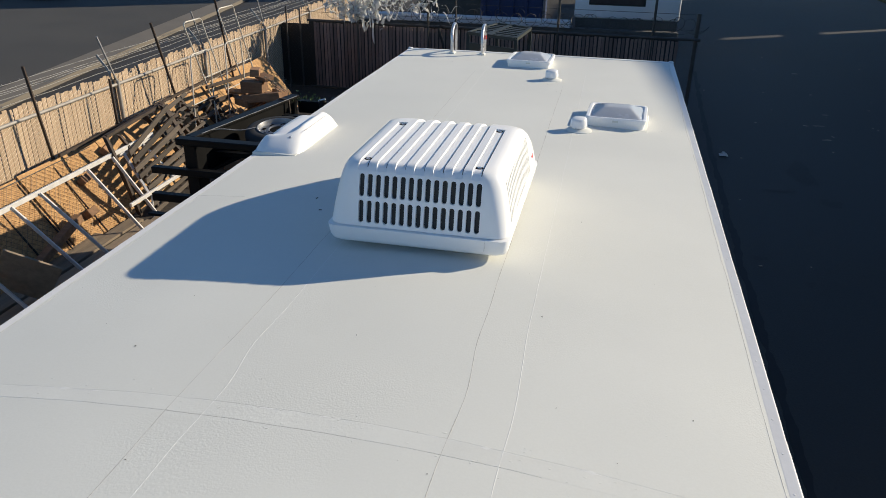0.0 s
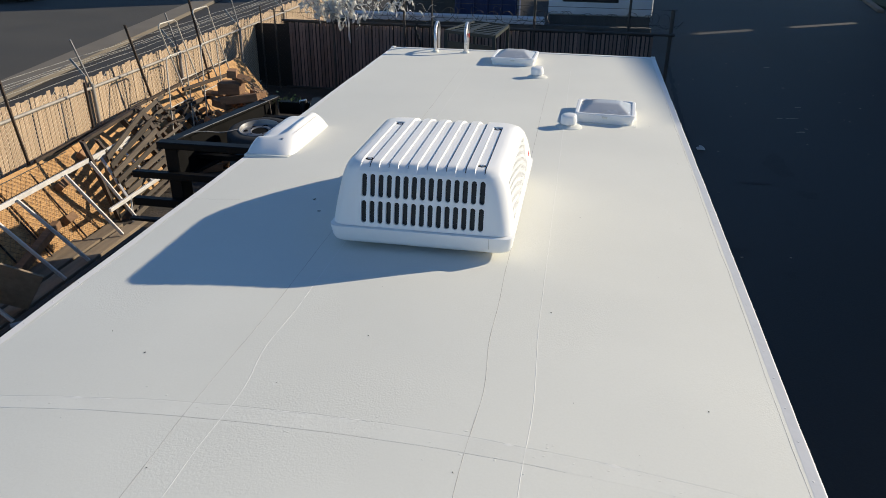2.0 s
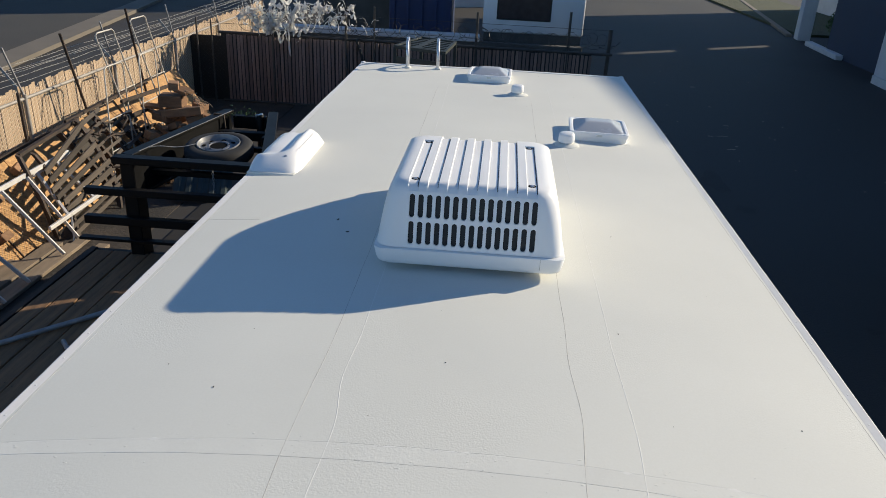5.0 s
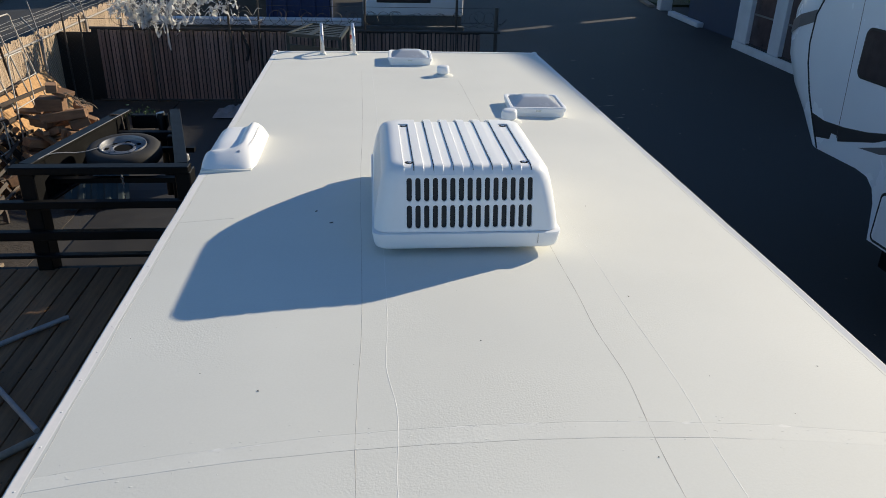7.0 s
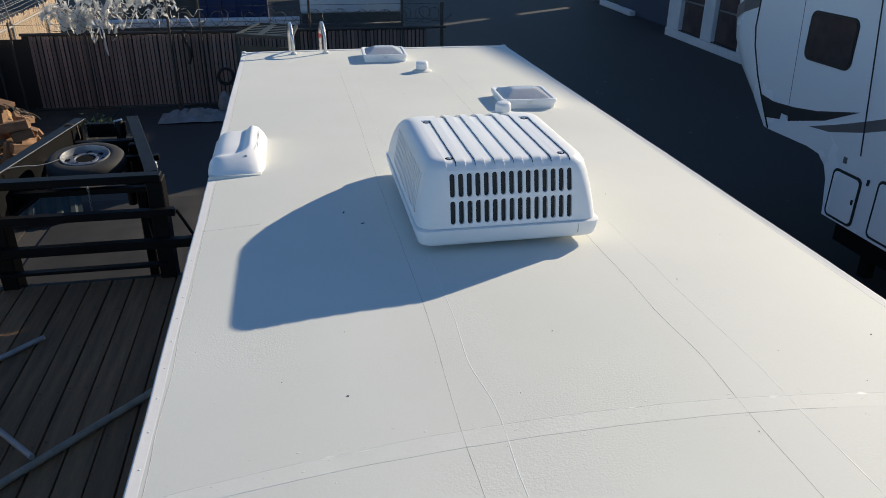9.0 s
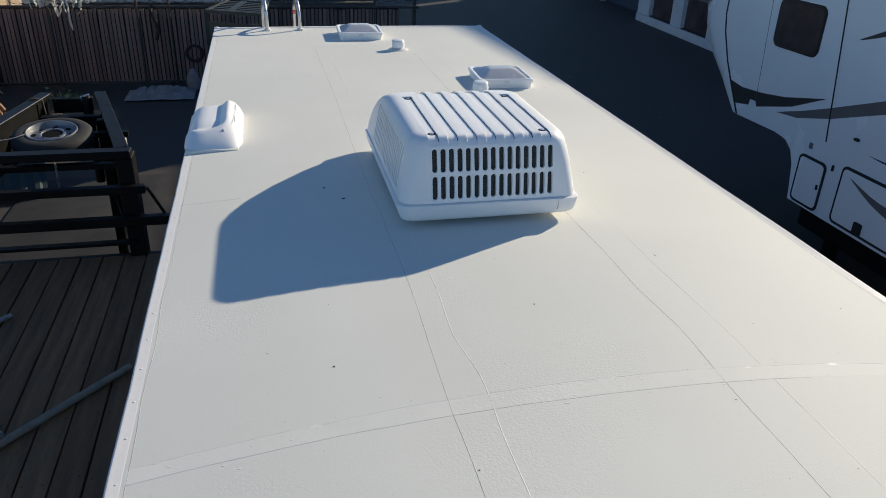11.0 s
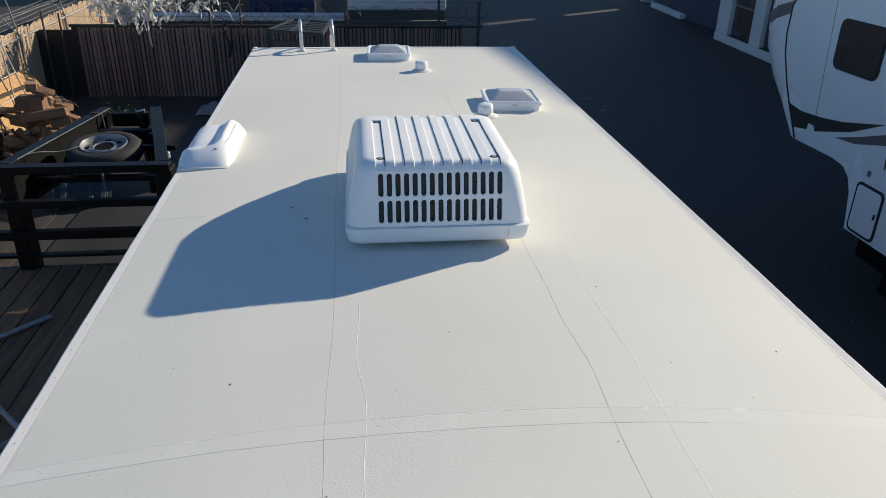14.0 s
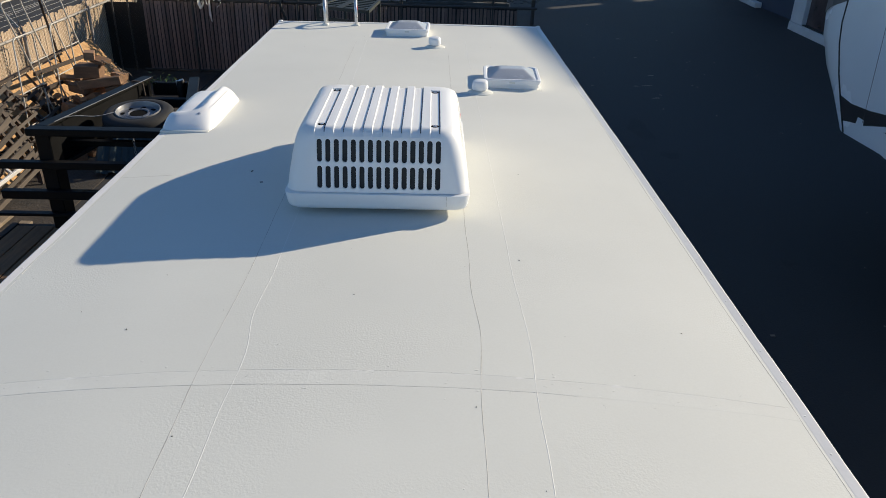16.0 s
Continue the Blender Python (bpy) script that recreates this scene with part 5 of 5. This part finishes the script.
SIDE = Matrix(((0, 0, -1, XS), (1, 0, 0, 0), (0, 1, 0, 0), (0, 0, 0, 1)))   # plate's x along y, its y up, its z towards the yard


def on_side(name, outline, thick, material, parent=fw, label="", off=0.0):
    bm = plate(outline, thick, Matrix.Translation((-off, 0, 0)) @ SIDE)
    bmesh.ops.recalc_face_normals(bm, faces=bm.faces)
    return part(name, bm, material, parent, label, smooth=40)


win = on_side("window", round_rect(7.39, 8.20, 2.25, 2.81, 0.10), 0.012, M_RUBBER_AND_SHADE, label="dark tinted window in a black seal")
on_side("pane", round_rect(7.415, 8.175, 2.275, 2.785, 0.085), 0.004, M_GLASS, win, off=0.0135)


def swoosh(y0, y1, z0, z1, fat, n=18):
    """A crescent that tapers from its fat end at y0 to a point at y1."""
    top, low = [], []
    for i in range(n + 1):
        s = i / n
        y, z = y0 + (y1 - y0) * s, z0 + (z1 - z0) * s - 0.09 * math.sin(math.pi * s)
        w = fat * (1 - s) ** 0.75
        top.append((y, z + w * 0.6))
        low.append((y, z - w * 0.4))
    return top + low[::-1][1:]


on_side("decal", [(8.88, 1.66), (8.60, 1.63), (8.19, 1.66), (7.77, 1.72), (7.08, 1.88), (7.60, 1.65), (8.25, 1.47), (8.27, 1.53), (8.40, 1.53), (8.41, 1.45), (8.70, 1.40)], 0.002, M_DECAL_DARK, label="charcoal swoosh")
on_side("decal", [(7.85, 1.515), (7.38, 1.665), (7.0, 1.80), (6.28, 2.075), (5.2, 2.46), (4.3, 2.72), (4.3, 2.58), (5.2, 2.30), (6.23, 1.95), (6.96, 1.69), (7.48, 1.55)], 0.002, M_DECAL_GREY, label="grey swoosh")
on_side("decal", swoosh(5.6, 6.86, 3.26, 2.56, 0.16), 0.002, M_DECAL_DARK, label="charcoal swoosh")
on_side("decal", swoosh(5.0, 6.30, 1.72, 1.50, 0.06), 0.002, M_DECAL_DARK, label="charcoal swoosh")


def thick_line(pts, w):
    a, b = [], []
    for i, (y, z) in enumerate(pts):
        p, q = pts[max(i - 1, 0)], pts[min(i + 1, len(pts) - 1)]
        d = Vector((q[0] - p[0], q[1] - p[1])).normalized()
        a.append((y - d.y * w / 2, z + d.x * w / 2))
        b.append((y + d.y * w / 2, z - d.x * w / 2))
    return a + b[::-1]


on_side("seam", thick_line([(8.61, 1.275), (8.85, 1.60), (9.04, 1.88), (9.21, 2.22), (9.27, 2.45), (9.26, 2.80), (9.08, 3.14), (8.78, 3.4)], 0.025), 0.006, M_RUBBER_AND_SHADE)
on_side("seam", thick_line([(6.92, 1.44), (7.19, 3.25)], 0.016), 0.006, M_RUBBER_AND_SHADE)
on_side("seam", thick_line([(8.28, 1.50), (8.40, 3.3)], 0.008), 0.002, M_DECAL_GREY)


def cap_stripe():
    """A grey band that runs down over the rounded front cap."""
    bm, prev = bmesh.new(), None
    for i, (dx, f) in enumerate(((-0.004, 0.0), (0.026, 0.35), (0.095, 0.61), (0.245, 0.81), (0.6, 0.935))):
        row = []
        for z in (2.86 - 0.32 * i / 3, 2.70 - 0.34 * i / 3):
            prof = fw_profile(f)
            for (y0, z0), (y1, z1) in zip(prof[7:14], prof[8:15]):
                if z0 <= z <= z1:
                    row.append(bm.verts.new((XS + dx, y0 + (y1 - y0) * (z - z0) / (z1 - z0) + 0.012 * min(i, 1), z)))
        if prev:
            bm.faces.new((prev[0], row[0], row[1], prev[1]))
        prev = row
    return bm


part("decal", cap_stripe(), M_DECAL_GREY, fw, "grey stripe over the front cap")


def hatch(y0, y1, z0, z1):
    rim = on_side("hatch", round_rect(y0, y1, z0, z1, 0.07), 0.010, M_RUBBER_AND_SHADE, label="baggage door with a black frame")
    on_side("panel", round_rect(y0 + 0.03, y1 - 0.03, z0 + 0.03, z1 - 0.03, 0.05), 0.004, M_RV, rim, off=0.011)
    on_side("latch", round_rect(y0 + 0.05, y0 + 0.075, (z0 + z1) / 2 - 0.03, (z0 + z1) / 2 + 0.03, 0.01), 0.01, M_RUBBER_AND_SHADE, rim, off=0.015)


hatch(6.80, 7.26, 0.635, 1.21)
hatch(5.30, 6.57, 0.645, 1.30)
on_side("decal", swoosh(5.35, 6.42, 1.05, 1.20, 0.16), 0.002, M_DECAL_GREY, label="grey swoosh", off=0.016)
on_side("socket", round_rect(6.08, 6.20, 0.66, 0.80, 0.02), 0.012, M_RUBBER_AND_SHADE, off=0.016, label="black electric socket")
on_side("notice", round_rect(7.10, 7.16, 1.29, 1.36, 0.005), 0.002, M_DECAL_GREY, label="small grey notice")
on_side("latch", round_rect(6.70, 6.73, 1.17, 1.24, 0.012), 0.012, M_RUBBER_AND_SHADE)
on_side("lamp", round_rect(6.46, 6.53, 1.59, 1.62, 0.012), 0.02, M_RUBBER_AND_SHADE)
part("underframe", boxed(XS + 0.15, XS + 2.25, -2.9, 7.2, 0.32, 0.598), M_BLACK, fw)
for y in (0.6, 1.6):
    for x in (XS + 0.35, XS + 2.05):
        t = part("wheel", disc_ring(bmesh.new(), [(0.2, -0.1), (0.34, -0.11), (0.37, -0.07), (0.37, 0.07), (0.34, 0.11), (0.2, 0.1)], 28, pose(x, y, 0.37, 0, 90)), M_TYRE, fw, smooth=40)
        part("rim", disc_ring(bmesh.new(), [(0.2, -0.09), (0.2, 0.09)], 20, pose(x, y, 0.37, 0, 90)), M_RIM, t)
part("landing_leg", boxed(XS + 0.3, XS + 0.42, 6.75, 6.87, 0.0, 0.6), M_BLACK, fw)
part("landing_leg", boxed(XS + 1.95, XS + 2.07, 6.75, 6.87, 0.0, 0.6), M_BLACK, fw)

# ---- workshop building beside the yard ----
wb = thing("workshop_building", "two-storey workshop with dark blue walls and white-framed shop windows", "building")
# Roofline is unseen; its steps are chosen to shape shade on roof and yard.
bm = plate([(11.9, 0), (29.0, 0), (29.0, 9.75), (27.4, 9.75), (24.5, 7.70), (21.0, 7.70), (21.0, 7.0), (17.0, 7.0), (17.0, 8.32), (15.2, 8.20), (14.0, 8.115), (11.9, 8.00)], 14, Matrix(((0, 0, 1, 12.0), (1, 0, 0, 0), (0, 1, 0, 0), (0, 0, 0, 1))))
bmesh.ops.recalc_face_normals(bm, faces=bm.faces)
part("wall", bm, M_NAVY, wb, "dark blue painted walls")


def shop_bay(x, y0, y1, panes, turn):
    """White-framed shop windows on a plinth, y0 to y1 along the wall; panes: where each one begins and ends."""
    m = pose(x, y0, 0, 0, 0, turn)
    L = y1 - y0
    bay = part("window_bay", boxed(0.0, 0.8, 0, L, 0, 0.24, bevel=0.01, m=m), M_STUCCO, wb, "white plinth under the shop windows")
    edges = [0.0] + [v - y0 for q in panes for v in q] + [L]
    for a, b in zip(edges[0::2], edges[1::2]):
        part("frame", boxed(0.03, 0.8, a, b, 0.242, 3.2, bevel=0.01, m=m), M_STUCCO, bay)
    for a, b in panes:
        a, b = a - y0 + 0.004, b - y0 - 0.004
        part("pane", boxed(0.16, 0.20, a, b, 0.242, 3.2, m=m), M_SHOPGLASS, bay)
        part("sill", boxed(0.05, 0.155, a, b, 0.242, 0.27, m=m), M_RUBBER_AND_SHADE, bay)
        part("glazing_bar", boxed(0.145, 0.157, a, b, 1.12, 1.17, m=m), M_DECAL_GREY, bay)
        part("glazing_bar", boxed(0.14, 0.157, a, a + 0.05, 0.28, 3.19, m=m), M_RUBBER_AND_SHADE, bay)
    part("frame", boxed(0.03, 0.8, 0, L, 3.204, 3.6, bevel=0.01, m=m), M_STUCCO, bay)


shop_bay(10.83, 15.9, 23.3, ((16.6, 18.1), (18.8, 20.3), (20.95, 22.45), ), -2.4)
# Mostly unseen walls and beams, set to leave the slit for the light streak.
nb = thing("neighbouring_building", "pale building beyond the hedge, mostly unseen, added to shape light", "building")
part("wall", boxed(17.5, 27, 29.5, 34.45, 0, 7.4), M_STUCCO, nb)
part("wall", boxed(17.6, 19.6, 36.2, 45.5, 0, 9.4), M_STUCCO, nb)
part("bridge", boxed(17.7, 18.3, 34.46, 36.19, 5.25, 5.68), M_STUCCO, nb, "unseen beam added to break the light streak")
part("bridge", boxed(17.7, 18.3, 34.46, 36.19, 6.95, 9.3), M_STUCCO, nb)
part("bridge", boxed(17.7, 18.3, 34.46, 36.19, 0, 3.68), M_STUCCO, nb)
part("roof", boxed(17.3, 27.2, 29.3, 34.5, 7.404, 7.6), M_DARKBAND, nb)
part("roof", boxed(17.5, 19.7, 36.1, 45.7, 9.404, 9.5), M_DARKBAND, nb)
tagged(part("garden_wall", boxed(-0.13, 0.13, 0, 3.4, 0, 0.18, bevel=0.02, m=pose(11.85, 27.42, 0, 0, 0, -3)), M_STUCCO), "low white garden wall beside the driveway", "wall", kind="structure")
tagged(part("gate_pillar", boxed(-0.25, 0.25, 0, 0.6, 0, 4.4, bevel=0.02, m=pose(12.35, 32.2, 0, 0, 0, -6)), M_STUCCO), "white rendered gate pillar at the driveway", "pillar", kind="structure")
tagged(part("kerb_drive", boxed(-0.12, 0.12, 0, 22, 0, 0.13, bevel=0.02, m=pose(12.1, 33.2, 0, 0, 0, -9)), M_CONCRETE), "pale concrete kerb along the driveway", "kerb", kind="structure")
tagged(part("lawn", boxed(12.6, 17.2, 33.6, 60, -0.02, 0.10), M_GRASS), "patch of dry grass behind the kerb", "grass", kind="structure")

bm = bmesh.new()
r4 = random.Random(3)
for k in range(2600):
    u = Vector((r4.gauss(0, 1), r4.gauss(0, 1), r4.gauss(0, 1))).normalized()
    p = Vector((14.2 + 1.5 * u.x, 30.6 + 1.6 * u.y, 0.85 + 0.8 * u.z)) + u * r4.uniform(-0.15, 0.12)
    m = Matrix.Translation(p) @ Euler((r4.uniform(0, 6), r4.uniform(0, 6), r4.uniform(0, 6))).to_matrix().to_4x4()
    s = r4.uniform(0.04, 0.08)
    bm.faces.new([bm.verts.new(m @ Vector(q)) for q in ((-s, 0, 0), (0, -s * 0.45, 0.01), (s, 0, 0), (0, s * 0.45, 0.01))])
tagged(part("hedge", bm, M_LEAF), "clipped green hedge behind the gate pillar", "hedge", kind="stuff")

# worn strip, crack and stains on the asphalt beside the trailer
def seam_x(y):
    return 2.47 + 0.0022 * max(y - 5, 0) ** 1.95 * 0.9 + 0.035 * noise.noise(Vector((y * 1.3, 4, 2)))


bm, prev = bmesh.new(), None
for i in range(121):
    y = -4 + 24.6 * i / 120
    row = [bm.verts.new((1.3, y, 0.004)), bm.verts.new((seam_x(y), y, 0.004))]
    if prev:
        bm.faces.new((prev[0], prev[1], row[1], row[0]))
    prev = row
bmesh.ops.recalc_face_normals(bm, faces=bm.faces)
tagged(part("asphalt_strip", bm, M_OLD_ASPHALT), "older greyer asphalt strip beside the white trailer", "asphalt", kind="structure")
bm, prev = bmesh.new(), None
for i in range(301):
    y = -4 + 24.6 * i / 300
    w = 0.045 + 0.035 * noise.noise(Vector((y * 2.1, 7, 1))) + 0.03 * noise.noise(Vector((y * 7, 3, 1)))
    c = seam_x(y) + 0.02 * noise.noise(Vector((y * 5, 9, 1)))
    row = [bm.verts.new((c - max(w, 0.012), y, 0.008)), bm.verts.new((c + max(w, 0.012), y, 0.008))]
    if prev:
        bm.faces.new((prev[0], prev[1], row[1], row[0]))
    prev = row
bmesh.ops.recalc_face_normals(bm, faces=bm.faces)
tagged(part("asphalt_crack", bm, M_CRACK_AND_SHADE), "black ragged crack along the asphalt", "crack", kind="structure")


def blot(x, y, w, l, seed):
    bm = bmesh.new()
    vs = []
    for i in range(28):
        a = 2 * math.pi * i / 28
        r = 1 + 0.7 * noise.noise(Vector((math.cos(a) * 1.4, math.sin(a) * 1.4, seed)))
        vs.append(bm.verts.new((x + w * r * math.cos(a), y + l * r * math.sin(a), 0.006)))
    bm.faces.new(vs)
    tagged(part("oil_stain", bm, M_STAIN), "dark oil stain soaked into the asphalt", "stain", "oil stains", "structure")


for k, (x, y, w, l) in enumerate(((3.95, 12.6, 0.20, 0.50), (4.05, 11.3, 0.16, 0.16), (3.4, 11.7, 0.28, 0.06), (3.55, 10.1, 0.05, 0.08), (3.2, 8.5, 0.06, 0.07), (4.4, 7.6, 0.10, 0.06), (2.75, 9.1, 0.12, 0.05))):
    blot(x, y, w, l, k * 1.7)
crumpled("paper_scrap", 2.78, 13.3, 0.14, 0.16, 0.07, 5, M_PLASTIC, "crumpled white paper scrap on the asphalt", "litter")

# pale scuffs and litter on the yard
r6 = random.Random(4)
for x, y, w, l, a in ((4.86, 15.8, 0.36, 0.03, 8), (4.62, 15.75, 0.14, 0.04, 4), (5.2, 16.75, 0.20, 0.04, 12), (4.8, 14.8, 0.26, 0.04, 15), (4.95, 15.05, 0.07, 0.05, 40), (5.4, 21.0, 0.22, 0.06, 10), (5.3, 18.6, 0.10, 0.04, 0)):
    bm = bmesh.new()
    n = 12
    bm.faces.new([bm.verts.new((0.5 * w * math.cos(2 * math.pi * k / n) * r6.uniform(0.6, 1.0), l * math.sin(2 * math.pi * k / n) * r6.uniform(0.5, 1.0), 0)) for k in range(n)])
    tagged(part("litter_scrap", bm, M_CONCRETE, at=pose(x, y, 0.006, 0, 0, a)), "pale flat scrap lying on the dark asphalt", "litter", "litter on the yard")

bm = bmesh.new()
for k in range(46):
    x, y, s = r6.uniform(2.2, 8.5), r6.uniform(6, 26), r6.uniform(0.008, 0.024)
    box(bm, -s, s, -s * 0.6, s * 0.6, 0, 0.006, 0, pose(x, y, 0.001, 0, 0, r6.uniform(0, 180)))
tagged(part("gravel_bits", bm, M_CONCRETE), "small pale bits of gravel scattered on the asphalt", "gravel", kind="stuff")

# ---- beyond the far fence ----
tw = thing("parked_van", "white parked camper van with a dark side window", "van")
part("body", boxed(-0.5, 2.6, 24.0, 26.0, 0.75, 3.1, bevel=0.06), M_RV, tw, smooth=50)
win2 = part("window", boxed(-0.08, 1.58, 23.975, 24.0, 1.15, 2.0, bevel=0.01), M_RUBBER_AND_SHADE, tw)
part("pane", boxed(-0.03, 1.53, 23.965, 23.974, 1.20, 1.95), M_GLASS, win2)
part("skirt", boxed(-0.45, 2.55, 24.01, 25.95, 0.12, 0.75), M_DARKBAND, tw)
for x in (0.2, 2.0):
    part("wheel", disc_ring(bmesh.new(), [(0.2, -0.1), (0.33, -0.1), (0.35, 0), (0.33, 0.1), (0.2, 0.1)], 24, pose(x, 24.15, 0.35, 90)), M_TYRE, tw, smooth=40)
sk = thing("blue_skip", "blue painted steel waste container behind the fence", "container")
part("body", boxed(-3.47, -1.50, 24.4, 26.0, 0.0, 2.6, bevel=0.03), M_BLUE, sk)
for k in range(5):
    part("rib", boxed(-3.37 + 0.44 * k, -3.29 + 0.44 * k, 24.33, 24.4, 0.1, 2.6), M_BLUE, sk)
tagged(part("low_wall", boxed(-7.5, 2.55, 23.2, 23.5, 0, 0.55, bevel=0.02), M_DARKBAND), "dark low concrete wall beyond the fence", "wall", kind="structure")
tagged(part("wall_coping", boxed(-7.5, -0.55, 23.15, 23.55, 0.554, 0.75, bevel=0.02), M_STUCCO), "pale coping on the low wall", "wall", kind="structure")
tagged(part("dark_shed", boxed(-6.0, -3.6, 26.2, 30, 0, 2.5), M_DARKBAND), "dark shed wall behind the low wall", "shed", kind="structure")

# unseen block, added only to cast the shadow band over the street
blocker = thing("distant_blocker", "unseen pale block added to shade the far kerb", "building")
blocker.matrix_basis = pose(-5.05, 33.9, 0, 0, 0, 29.8)
part("wall", boxed(2.0, 9.0, 1.7, 12, 0, 10.0), M_STUCCO, blocker)
part("roof", boxed(1.9, 9.1, 1.6, 12.2, 10.004, 10.16), M_DARKBAND, blocker)
car = thing("parked_car", "dark blue car parked across the street in shade", "car", pose(-23.4, 29.2, 0, 0, 0, -38))
bm = bmesh.new()
loft(bm, [[(x, y, z) for x, z in ((-2.15, 0.25), (2.15, 0.25), (2.2, 0.6), (2.1, 0.85), (1.1, 0.95), (0.5, 1.42), (-1.2, 1.44), (-1.9, 0.98), (-2.2, 0.9))] for y in (-0.85, 0.85)])
bmesh.ops.recalc_face_normals(bm, faces=bm.faces)
bmesh.ops.bevel(bm, geom=bm.edges[:], offset=0.06, segments=2, affect="EDGES")
part("body", bm, M_BLUE, car, smooth=50)
for x in (-1.35, 1.35):
    for y in (-0.8, 0.8):
        part("wheel", disc_ring(bmesh.new(), [(0.12, -0.1), (0.29, -0.1), (0.31, 0), (0.29, 0.1), (0.12, 0.1)], 20, pose(x, y, 0.31, 90)), M_TYRE, car, smooth=40)

# ---- deck planks (pieces last) ----
plank_me = mesh_of(boxed(-0.1, 0.1, DY0, DY1, -0.045, 0, bevel=0.004), "plank")
n_pl = 12
pw = (DX1 - DX0 - 0.14) / n_pl
for k in range(n_pl):
    ob = part("plank", plank_me, M_DECK, gt)
    ob.matrix_basis = pose(DX0 + 0.07 + pw * (k + 0.5), 0, DZ + 0.003 * math.sin(k * 2.3), 0, 0.3 * math.sin(k * 5.1), 0) @ Matrix.Diagonal(((pw - 0.012) / 0.2, 1, 1, 1))
nails = bmesh.new()
for k in range(n_pl):
    for j in range(12):
        for side in (-0.3, 0.3):
            disc_ring(nails, [(0.0055, -0.002), (0.005, 0.0012), (0.001, 0.0014)], 6, pose(DX0 + 0.07 + pw * (k + 0.5 + side), 0.25 + 0.6 * j + 0.02 * math.sin(k * 3.7 + j + side), DZ + 0.0045))
tagged(part("nail_heads", nails, M_RUST, gt), kind="stuff")
